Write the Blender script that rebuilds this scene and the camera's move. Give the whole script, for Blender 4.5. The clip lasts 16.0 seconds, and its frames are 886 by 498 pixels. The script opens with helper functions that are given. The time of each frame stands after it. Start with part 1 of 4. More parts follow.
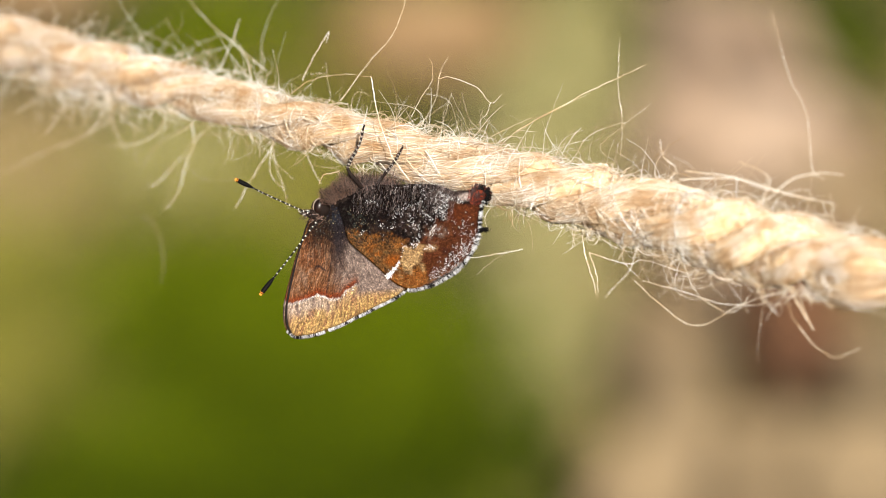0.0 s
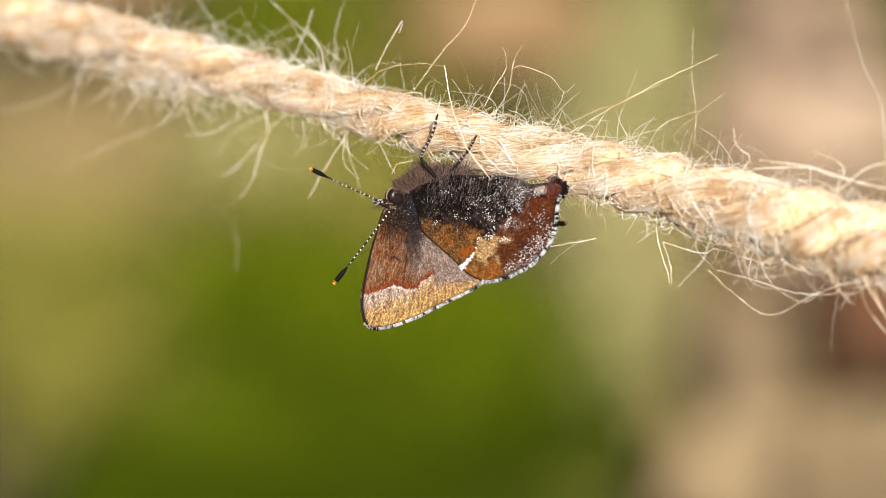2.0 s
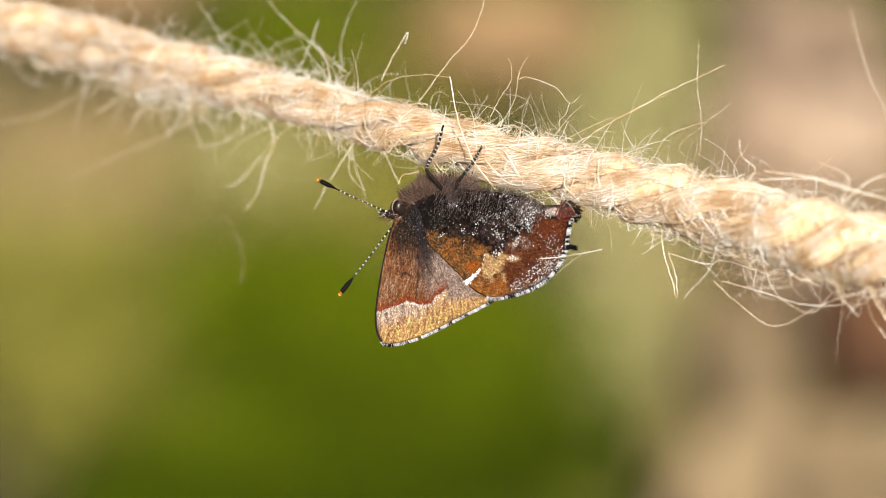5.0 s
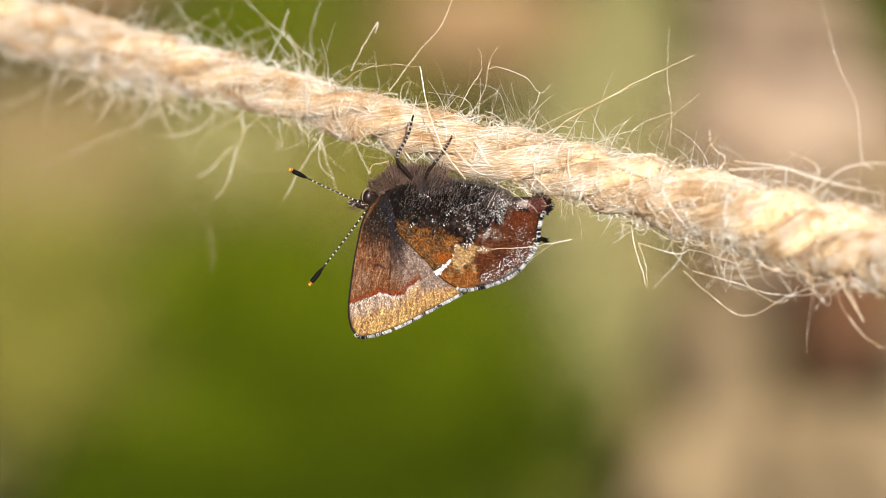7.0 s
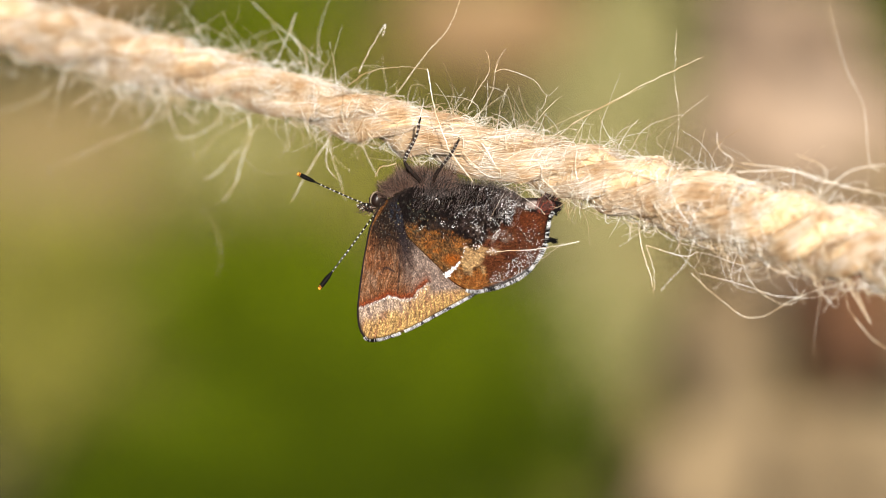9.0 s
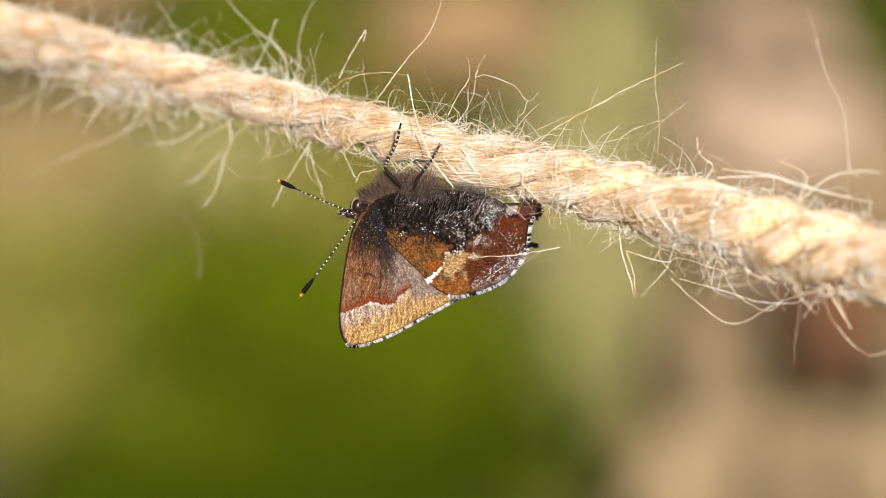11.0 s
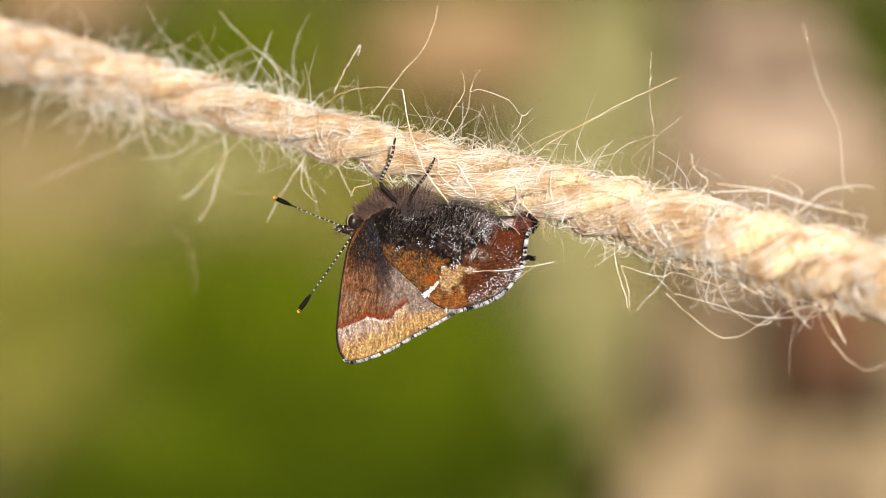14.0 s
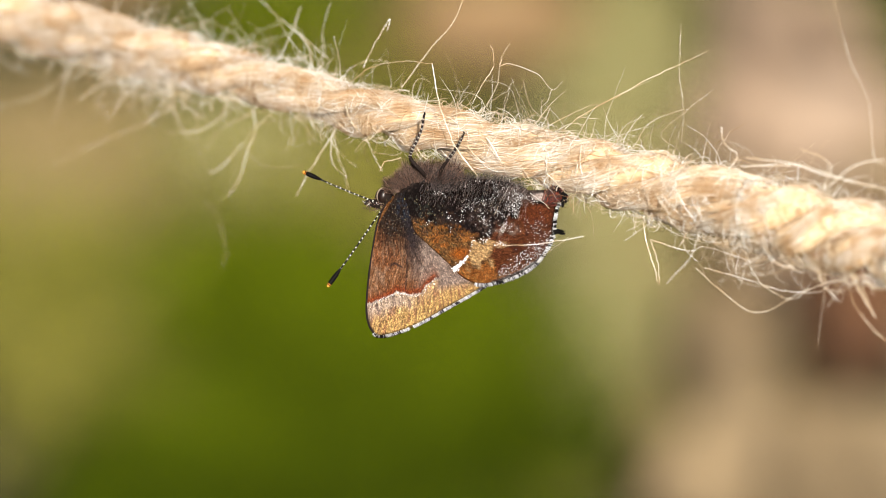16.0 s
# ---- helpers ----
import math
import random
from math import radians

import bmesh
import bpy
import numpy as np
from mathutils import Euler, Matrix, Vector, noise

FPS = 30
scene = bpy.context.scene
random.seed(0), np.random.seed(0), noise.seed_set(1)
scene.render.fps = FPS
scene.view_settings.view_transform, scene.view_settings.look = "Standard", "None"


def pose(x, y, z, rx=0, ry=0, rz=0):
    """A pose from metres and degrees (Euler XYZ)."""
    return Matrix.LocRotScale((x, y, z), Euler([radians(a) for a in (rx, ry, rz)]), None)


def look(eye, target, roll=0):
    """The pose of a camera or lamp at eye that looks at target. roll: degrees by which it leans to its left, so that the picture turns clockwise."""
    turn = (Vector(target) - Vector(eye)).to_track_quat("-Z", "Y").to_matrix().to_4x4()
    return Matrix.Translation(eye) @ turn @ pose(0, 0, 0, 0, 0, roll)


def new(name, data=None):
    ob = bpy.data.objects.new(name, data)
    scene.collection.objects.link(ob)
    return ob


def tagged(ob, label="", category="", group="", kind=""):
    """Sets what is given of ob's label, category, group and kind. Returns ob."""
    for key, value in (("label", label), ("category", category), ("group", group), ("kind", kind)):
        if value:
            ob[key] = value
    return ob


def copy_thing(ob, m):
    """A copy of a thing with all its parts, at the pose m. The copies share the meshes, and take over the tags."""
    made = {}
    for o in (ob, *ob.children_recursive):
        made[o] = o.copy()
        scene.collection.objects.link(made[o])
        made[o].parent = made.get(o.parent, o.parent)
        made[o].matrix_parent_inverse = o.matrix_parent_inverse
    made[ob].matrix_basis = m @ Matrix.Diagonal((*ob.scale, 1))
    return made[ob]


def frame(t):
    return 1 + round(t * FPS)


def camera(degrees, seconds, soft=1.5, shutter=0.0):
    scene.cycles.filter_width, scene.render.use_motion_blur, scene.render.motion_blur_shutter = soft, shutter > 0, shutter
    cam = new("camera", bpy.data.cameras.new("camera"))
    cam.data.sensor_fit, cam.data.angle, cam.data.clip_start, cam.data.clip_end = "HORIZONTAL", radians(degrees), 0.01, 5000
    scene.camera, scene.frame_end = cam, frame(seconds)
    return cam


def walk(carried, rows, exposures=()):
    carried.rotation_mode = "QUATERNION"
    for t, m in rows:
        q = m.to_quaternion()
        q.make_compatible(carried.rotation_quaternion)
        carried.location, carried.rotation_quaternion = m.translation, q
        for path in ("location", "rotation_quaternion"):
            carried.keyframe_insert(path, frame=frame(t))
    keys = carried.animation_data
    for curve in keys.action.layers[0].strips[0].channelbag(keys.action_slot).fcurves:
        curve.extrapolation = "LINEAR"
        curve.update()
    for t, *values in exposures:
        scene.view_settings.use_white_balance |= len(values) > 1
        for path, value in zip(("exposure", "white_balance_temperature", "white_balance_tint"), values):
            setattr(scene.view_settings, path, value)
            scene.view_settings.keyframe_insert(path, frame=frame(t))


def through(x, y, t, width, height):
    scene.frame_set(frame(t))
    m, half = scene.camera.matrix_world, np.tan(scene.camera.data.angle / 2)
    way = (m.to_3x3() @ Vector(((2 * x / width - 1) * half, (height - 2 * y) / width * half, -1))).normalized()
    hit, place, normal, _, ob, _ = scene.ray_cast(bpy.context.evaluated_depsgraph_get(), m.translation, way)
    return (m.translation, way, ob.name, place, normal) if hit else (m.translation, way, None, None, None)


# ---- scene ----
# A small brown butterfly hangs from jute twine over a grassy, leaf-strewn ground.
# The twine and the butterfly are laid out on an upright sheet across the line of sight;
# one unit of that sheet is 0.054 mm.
U = 0.054e-3
TILT, DIST, HIGH = 25.0, 0.4028, 0.38
EYE = Vector((0, -DIST * math.cos(radians(TILT)), HIGH + DIST * math.sin(radians(TILT))))
RIG = pose(0, 0, HIGH, 90 - TILT)


def on(u, v, d=0.0):
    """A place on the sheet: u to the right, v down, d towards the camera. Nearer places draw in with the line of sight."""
    k = (1 - d * U / DIST) * U
    return Vector(((u - 784) * k, (441 - v) * k, d * U))


# ---- camera: held by hand, it only swings a little ----
cam = camera(12, 16.0, soft=0.9)
cam.data.dof.use_dof = True
cam.data.dof.focus_distance = 0.4015
cam.data.dof.aperture_fstop = 14.0
SWING = 784 / math.tan(radians(6))


def aim(du, dv, lean=0.0):
    return Matrix.Translation(EYE) @ pose(0, 0, 0, 90 - TILT) @ pose(
        0, 0, 0, math.degrees(math.atan(dv / SWING)), math.degrees(math.atan(du / SWING)), lean)


PATH = [
    (0.0, aim(-86.8, 17.5)), (0.5, aim(-48.8, 16.4)), (1.0, aim(-5.9, -3.3)), (1.5, aim(25.9, -12.9)),
    (2.0, aim(43.1, -1.6)), (2.5, aim(47.8, 7.5)), (3.0, aim(39.0, 11.8)), (3.5, aim(29.6, 22.1)),
    (4.0, aim(21.2, 29.9)), (4.2, aim(24.2, 33.4)), (5.2, aim(62.0, 10.0)), (5.9, aim(84.0, -18.0)),
    (6.3, aim(67.8, -21.3)), (6.5, aim(43.7, -17.2)), (7.0, aim(0.0, 0.0)), (7.5, aim(-22.7, 10.7)),
    (8.0, aim(-19.4, 16.6)), (8.5, aim(-5.5, 10.3)), (8.7, aim(6.2, 7.2)), (9.6, aim(16.0, 2.0)),
    (10.4, aim(-6.0, 2.0)), (10.8, aim(-16.5, 6.2)), (11.0, aim(-21.6, 14.1)), (11.5, aim(-17.0, 24.8)),
    (12.0, aim(-6.5, 35.1)), (12.5, aim(1.0, 40.3)), (13.0, aim(-3.0, 47.3)), (13.5, aim(-18.6, 50.3)),
    (14.0, aim(-31.0, 39.9)), (14.5, aim(-27.2, 18.8)), (15.0, aim(-4.8, 0.8)), (15.5, aim(15.4, -4.6)),
    (16.0, aim(21.2, -5.7)),
]
walk(cam, PATH, exposures=[(0.0, 1.16), (5.0, 1.16), (8.5, 1.10), (16.0, 1.10)])

# ---- light: high sun from behind the camera's shoulder, clear sky ----
to_sun = (RIG.to_3x3() @ Vector((0.12, 0.15, 0.98))).normalized()
sun_data = bpy.data.lights.new("sun", "SUN")
sun_data.energy, sun_data.angle, sun_data.color = 5.0, radians(0.5), (1.0, 0.94, 0.84)
sun = new("sun", sun_data)
sun.matrix_world = look(to_sun * 30, (0, 0, 0))
world = bpy.data.worlds.new("sky")
scene.world = world
world.use_nodes = True
sky = world.node_tree.nodes.new("ShaderNodeTexSky")
sky.sky_type, sky.sun_disc = "NISHITA", False
sky.sun_elevation = math.asin(to_sun.z)
sky.sun_rotation = math.atan2(to_sun.x, to_sun.y)
back = world.node_tree.nodes["Background"]
back.inputs["Strength"].default_value = 0.055
sky.air_density, sky.dust_density, sky.ozone_density = 1.0, 4.0, 0.5
world.node_tree.links.new(sky.outputs["Color"], back.inputs["Color"])


# ---- materials ----
class Mat:
    """A node material with one Principled shader and short-hands for its inputs."""

    def __init__(self, name, rough=0.6, spec=0.3):
        self.m = bpy.data.materials.new(name)
        self.m.use_nodes = True
        self.t = self.m.node_tree
        self.p = self.t.nodes["Principled BSDF"]
        self.p.inputs["Roughness"].default_value = rough
        self.p.inputs["Specular IOR Level"].default_value = spec

    def node(self, kind, **values):
        n = self.t.nodes.new(kind)
        for key, value in values.items():
            n.inputs[key].default_value = value
        return n

    def link(self, a, b):
        self.t.links.new(a, b)

    def coords(self):
        return self.node("ShaderNodeTexCoord").outputs["Object"]

    def noise(self, scale, detail=4.0, where=None):
        n = self.node("ShaderNodeTexNoise", Scale=scale, Detail=detail)
        self.link(where or self.coords(), n.inputs["Vector"])
        return n.outputs["Fac"]

    def ramp(self, fac, *stops):
        n = self.node("ShaderNodeValToRGB")
        e = n.color_ramp.elements
        while len(e) < len(stops):
            e.new(0.5)
        for el, (at, colour) in zip(e, stops):
            el.position, el.color = at, (*colour, 1)
        self.link(fac, n.inputs["Fac"])
        return n.outputs["Color"]

    def mix(self, fac, a, b, mode="MIX"):
        n = self.node("ShaderNodeMix")
        n.data_type, n.blend_type = "RGBA", mode
        for value, slot in ((fac, 0), (a, 6), (b, 7)):
            if isinstance(value, (int, float)):
                n.inputs[slot].default_value = value
            elif isinstance(value, tuple):
                n.inputs[slot].default_value = (*value, 1)
            else:
                self.link(value, n.inputs[slot])
        return n.outputs[2]

    def colour(self, out):
        if isinstance(out, tuple):
            self.p.inputs["Base Color"].default_value = (*out, 1)
        else:
            self.link(out, self.p.inputs["Base Color"])

    def bump(self, height, strength, distance):
        n = self.node("ShaderNodeBump", Strength=strength, Distance=distance)
        self.link(height, n.inputs["Height"])
        self.link(n.outputs["Normal"], self.p.inputs["Normal"])

    def island(self):
        return self.node("ShaderNodeNewGeometry").outputs["Random Per Island"]

    def through_light(self, share):
        """Lets part of the light pass, as thin fibres and leaves do."""
        tl = self.node("ShaderNodeBsdfTranslucent")
        src = self.p.inputs["Base Color"]
        if src.links:
            self.link(src.links[0].from_socket, tl.inputs["Color"])
        else:
            tl.inputs["Color"].default_value = src.default_value
        mx = self.node("ShaderNodeMixShader", Fac=share)
        self.link(self.p.outputs[0], mx.inputs[1])
        self.link(tl.outputs[0], mx.inputs[2])
        self.link(mx.outputs[0], self.t.nodes["Material Output"].inputs["Surface"])


def plain(name, colour, rough=0.5, spec=0.3, spread=0.25, scale=9000.0):
    """One colour with fine grain and slow drift."""
    m = Mat(name, rough, spec)
    dark = tuple(c * (1 - spread) for c in colour)
    light = tuple(min(1, c * (1 + spread)) for c in colour)
    fine = m.ramp(m.noise(scale), (0.3, dark), (0.7, light))
    slow = m.ramp(m.noise(scale / 9), (0.3, dark), (0.7, light))
    m.colour(m.mix(0.5, fine, slow))
    m.bump(m.noise(scale * 1.7), 0.25, 0.00002)
    return m


def fibre_mat(name, stops, rough, through, spec=0.5, single=False):
    m = Mat(name, rough, spec)
    tone = m.ramp(m.node("ShaderNodeObjectInfo").outputs["Random"] if single else m.island(), *stops)
    drift = m.ramp(m.noise(420.0, 4), (0.38, (0.76, 0.60, 0.43)), (0.48, (0.90, 0.82, 0.72)), (0.60, (1, 1, 1)))
    m.colour(m.mix(1.0, tone, drift, "MULTIPLY"))
    if through:
        m.through_light(through)
    return m.m


JUTE = fibre_mat("jute", ((0.0, (0.355, 0.23, 0.135)), (0.2, (0.44, 0.34, 0.245)), (0.75, (0.51, 0.428, 0.345)), (1.0, (0.72, 0.68, 0.62))), 0.4, 0.08, 0.5)
FUZZ = fibre_mat("jute_fuzz", ((0.0, (0.34, 0.25, 0.14)), (0.15, (0.54, 0.47, 0.36)), (0.45, (0.70, 0.67, 0.61)), (1.0, (0.82, 0.82, 0.82))), 0.2, 0.15, 0.9)
STRAY = fibre_mat("jute_stray", ((0.0, (0.40, 0.31, 0.19)), (0.12, (0.56, 0.50, 0.38)), (0.4, (0.70, 0.67, 0.60)), (1.0, (0.82, 0.82, 0.80))), 0.25, 0.2, 0.9, True)
core = Mat("jute_core", 0.8, 0.15)
core.colour(core.ramp(core.noise(900.0, 6), (0.3, (0.36, 0.225, 0.115)), (0.5, (0.45, 0.325, 0.20)), (0.7, (0.52, 0.41, 0.285))))
core.bump(core.noise(2600.0), 0.5, 0.0001)
JUTE_CORE = core.m

wing = Mat("wing_scales", 0.65, 0.015)
tint = wing.node("ShaderNodeAttribute")
tint.attribute_name = "tint"
stretch = wing.node("ShaderNodeMapping", Scale=(1.0, 0.6, 1.0))
wing.link(wing.coords(), stretch.inputs["Vector"])
cell = wing.node("ShaderNodeTexVoronoi", Scale=17000.0, Randomness=1.0)
wing.link(stretch.outputs["Vector"], cell.inputs["Vector"])
split = wing.node("ShaderNodeSeparateColor")
wing.link(cell.outputs["Color"], split.inputs["Color"])
grain = wing.ramp(split.outputs["Red"], (0.0, (0.55, 0.53, 0.52)), (0.55, (0.95, 0.93, 0.92)), (0.85, (1.3, 1.27, 1.24)), (1.0, (1.9, 1.85, 1.8)))
wing.colour(wing.mix(1.0, tint.outputs["Color"], grain, "MULTIPLY"))
wing.bump(split.outputs["Green"], 0.6, 0.00003)
WING = wing.m
specks = Mat("pale_scales", 0.35, 0.6)
specks.colour(specks.ramp(specks.island(), (0.0, (0.16, 0.16, 0.17)), (1.0, (0.66, 0.67, 0.69))))
SPECK = specks.m
fringed = Mat("pale_fringe", 0.5, 0.2)
fringed.colour(fringed.ramp(fringed.island(), (0.0, (0.06, 0.055, 0.055)), (0.35, (0.20, 0.20, 0.21)), (1.0, (0.42, 0.43, 0.45))))
FRINGE = fringed.m
glints = Mat("glint_scales", 0.35, 0.5)
glints.colour(glints.ramp(glints.island(), (0.0, (0.012, 0.03, 0.045)), (0.35, (0.03, 0.04, 0.035)), (0.4, (0.10, 0.072, 0.025)), (0.85, (0.17, 0.12, 0.05)), (1.0, (0.30, 0.24, 0.15))))
GLINT = glints.m
fur = Mat("brown_fur", 0.45, 0.25)
fur.colour(fur.ramp(fur.island(), (0.0, (0.006, 0.0035, 0.003)), (0.45, (0.042, 0.024, 0.019)), (0.7, (0.24, 0.132, 0.098)), (0.88, (0.44, 0.29, 0.23)), (1.0, (0.56, 0.46, 0.41))))
fur.through_light(0.38)
FUR = fur.m
grey_fur = Mat("grey_fur", 0.4, 0.3)
grey_fur.colour(grey_fur.ramp(grey_fur.island(), (0.0, (0.004, 0.003, 0.0035)), (0.5, (0.014, 0.0105, 0.0105)), (0.75, (0.085, 0.060, 0.056)), (0.9, (0.19, 0.15, 0.145)), (1.0, (0.42, 0.36, 0.34))))
grey_fur.through_light(0.15)
GREY_FUR = grey_fur.m
lobe_red = Mat("lobe_red", 0.5, 0.3)
lobe_red.colour(lobe_red.ramp(lobe_red.island(), (0.0, (0.008, 0.005, 0.005)), (0.55, (0.03, 0.008, 0.006)), (0.65, (0.06, 0.009, 0.004)), (1.0, (0.17, 0.026, 0.007))))
LOBE = lobe_red.m
BODY = plain("dark_body", (0.009, 0.006, 0.005), 0.7, 0.05).m
BLACK = plain("black_chitin", (0.004, 0.0035, 0.0035), 0.6, 0.03).m
EYE_BLACK = plain("eye_black", (0.008, 0.004, 0.003), 0.3, 0.15).m
CREAM = plain("cream_scales", (0.26, 0.205, 0.15), 0.5).m
WHITE = plain("white_scales", (0.50, 0.50, 0.48), 0.5).m
BAND = plain("leg_band_scales", (0.24, 0.22, 0.20), 0.6).m
ORANGE = plain("orange_tip", (0.80, 0.28, 0.03), 0.45).m
LEG = plain("leg_brown", (0.010, 0.0065, 0.0055), 0.6, 0.06).m


# ---- mesh tools ----
def mesh_of(name, verts, faces, smooth=True):
    me = bpy.data.meshes.new(name)
    verts = np.asarray(verts, dtype=np.float32)
    faces = np.asarray(faces, dtype=np.int32)
    k = faces.shape[1]
    me.vertices.add(len(verts))
    me.vertices.foreach_set("co", verts.ravel())
    me.loops.add(faces.size)
    me.loops.foreach_set("vertex_index", faces.ravel())
    me.polygons.add(len(faces))
    me.polygons.foreach_set("loop_start", np.arange(0, faces.size, k, dtype=np.int32))
    me.polygons.foreach_set("loop_total", np.full(len(faces), k, dtype=np.int32))
    me.polygons.foreach_set("use_smooth", np.full(len(faces), smooth))
    me.update(calc_edges=True)
    me.validate()
    return me


def hold(name, me, material, parent=None, label="", at=None):
    """Links a mesh as one object, as a part of parent where there is one."""
    if material is not None and not me.materials:
        me.materials.append(material)
    ob = new(name, me)
    if parent is not None:
        ob.parent = parent
    if at is not None:
        ob.matrix_basis = at
    if label:
        tagged(ob, label)
    return ob


def spline(points, n):
    """A smooth line of n points through a few (Catmull-Rom)."""
    p = np.array([tuple(q) for q in points], dtype=float)
    p = np.vstack([2 * p[0] - p[1], p, 2 * p[-1] - p[-2]])
    seg = len(p) - 3
    s = np.linspace(0, seg, n)
    i = np.minimum(s.astype(int), seg - 1)
    f = (s - i)[:, None]
    a, b, c, d = p[i], p[i + 1], p[i + 2], p[i + 3]
    return 0.5 * (2 * b + (c - a) * f + (2 * a - 5 * b + 4 * c - d) * f ** 2 + (3 * b - a - 3 * c + d) * f ** 3)


def tube_rings(path, radii, sides):
    """Rings of verts round a line, or round many lines of equal length at once."""
    path, radii = np.asarray(path), np.asarray(radii)
    tan = np.gradient(path, axis=-2)
    tan /= np.linalg.norm(tan, axis=-1, keepdims=True) + 1e-12
    steep = np.abs(tan[..., 2]).mean(axis=-1)[..., None, None] >= 0.8
    ref = np.where(steep, np.array([0.93, 0.3, 0.2]), np.array([0.31, 0.22, 0.92]))
    side = np.cross(tan, np.broadcast_to(ref, tan.shape))
    side /= np.linalg.norm(side, axis=-1, keepdims=True) + 1e-12
    up = np.cross(tan, side)
    a = np.arange(sides) * 2 * math.pi / sides
    ring = side[..., None, :] * np.cos(a)[:, None] + up[..., None, :] * np.sin(a)[:, None]
    return (path[..., None, :] + ring * radii[..., None, None]).reshape(-1, 3)


def tube_faces(n, sides):
    i = np.arange(n - 1)[:, None] * sides
    j = np.arange(sides)[None, :]
    k = (j + 1) % sides
    return np.stack([i + j, i + k, i + sides + k, i + sides + j], axis=-1).reshape(-1, 4)


def tubes(name, lines, sides=3):
    """Many thin fibres in one mesh. lines: (path, radii) pairs."""
    verts, faces, start = [], [], 0
    for n in sorted({len(p) for p, _ in lines}):
        paths = np.array([p for p, _ in lines if len(p) == n])
        radii = np.array([np.broadcast_to(r, n) for p, r in lines if len(p) == n])
        verts.append(tube_rings(paths, radii, sides))
        k = len(paths)
        faces.append((tube_faces(n, sides)[None] + (np.arange(k) * n * sides)[:, None, None] + start).reshape(-1, 4))
        start += k * n * sides
    return mesh_of(name, np.vstack(verts), np.vstack(faces))


def one_tube(name, points, radii, n=24, sides=10):
    """A tapered, closed tube along a few points, radii given at even steps."""
    path = spline(points, n)
    r = np.interp(np.linspace(0, 1, n), np.linspace(0, 1, len(radii)), radii)
    path = np.vstack([path[:1], path, path[-1:]])
    r = np.concatenate([[r[0] * 0.05], r, [r[-1] * 0.05]])
    return tubes(name, [(path, r)], sides)


rng = np.random.default_rng(7)


def vnoise(x, y, seed=0):
    """Smooth value noise in the plane, 0 to 1."""
    xi, yi = np.floor(x).astype(np.int64), np.floor(y).astype(np.int64)
    fx, fy = x - xi, y - yi
    fx, fy = fx * fx * (3 - 2 * fx), fy * fy * (3 - 2 * fy)

    def h(a, b):
        n = (a * 374761393 + b * 668265263 + seed * 982451653) & 0x7FFFFFFF
        n = ((n ^ (n >> 13)) * 1274126177) & 0x7FFFFFFF
        return ((n ^ (n >> 16)) & 0xFFFF) / 65535.0

    return (h(xi, yi) * (1 - fx) + h(xi + 1, yi) * fx) * (1 - fy) + (h(xi, yi + 1) * (1 - fx) + h(xi + 1, yi + 1) * fx) * fy


def step(a, b, x):
    t = np.clip((x - a) / (b - a), 0, 1)
    return t * t * (3 - 2 * t)


# ---- ground ----
soil = Mat("soil", 0.9, 0.2)
wide = soil.noise(9.0, 5)
soil.colour(soil.mix(soil.noise(120.0, 6), soil.ramp(wide, (0.35, (0.022, 0.024, 0.003)), (0.6, (0.06, 0.05, 0.016))), (0.035, 0.028, 0.010)))
soil.bump(soil.noise(70.0, 8), 0.8, 0.01)


def ground():
    """One sheet with low swells, finer towards the middle, out to the horizon."""
    n = 121
    s = np.linspace(-1, 1, n)
    c = np.sign(s) * (np.abs(s) * 1.2 + np.abs(s) ** 6 * 400)
    x, y = np.meshgrid(c, c + 0.8)
    z = -0.004 + 0.006 * (vnoise(x * 9 + 40, y * 9 + 40, 3) - 0.5)
    v = np.stack([x, y, z], -1).reshape(-1, 3)
    i = (np.arange(n - 1)[:, None] * n + np.arange(n - 1)[None, :]).ravel()
    me = mesh_of("ground", v, np.stack([i, i + 1, i + n + 1, i + n], -1))
    return tagged(hold("ground", me, soil.m), "dark mossy soil under grass and litter", "ground", kind="structure")


ground()


# ---- ground cover ----
def blades(name, spots, tall, wide, material, label):
    """Short leaning grass blades, each a folded taper of four quads."""
    verts, faces = [], []
    for x, y in spots:
        h = tall * rng.uniform(0.5, 1.2)
        w = wide * rng.uniform(0.6, 1.3)
        a = rng.uniform(0, 2 * math.pi)
        b = rng.uniform(0, 2 * math.pi)
        lean = rng.uniform(0.3, 1.3) * h
        s = np.array([math.cos(a), math.sin(a), 0.0])
        o = np.array([math.cos(b), math.sin(b), 0.0])
        base = len(verts)
        for k in range(4):
            f = k / 3
            p = np.array([x, y, -0.004]) + o * lean * f * f + np.array([0, 0, h * f * (1 - 0.3 * f)])
            q = s * w * (1 - f * 0.9)
            verts += [p - q, p + q * 0.1 + np.array([0, 0, w * 0.4]), p + q]
        for k in range(3):
            r = base + 3 * k
            faces += [(r, r + 1, r + 4, r + 3), (r + 1, r + 2, r + 5, r + 4)]
    return tagged(hold(name, mesh_of(name, verts, faces), material), label, "grass", kind="stuff")


def leafy(name, stops, through=0.3):
    m = Mat(name, 0.8, 0.04)
    tone = m.ramp(m.island(), *stops)
    m.colour(m.mix(1.0, tone, m.ramp(m.noise(60.0, 4), (0.3, (0.75, 0.75, 0.7)), (0.7, (1.1, 1.1, 1.05))), "MULTIPLY"))
    m.through_light(through)
    return m.m


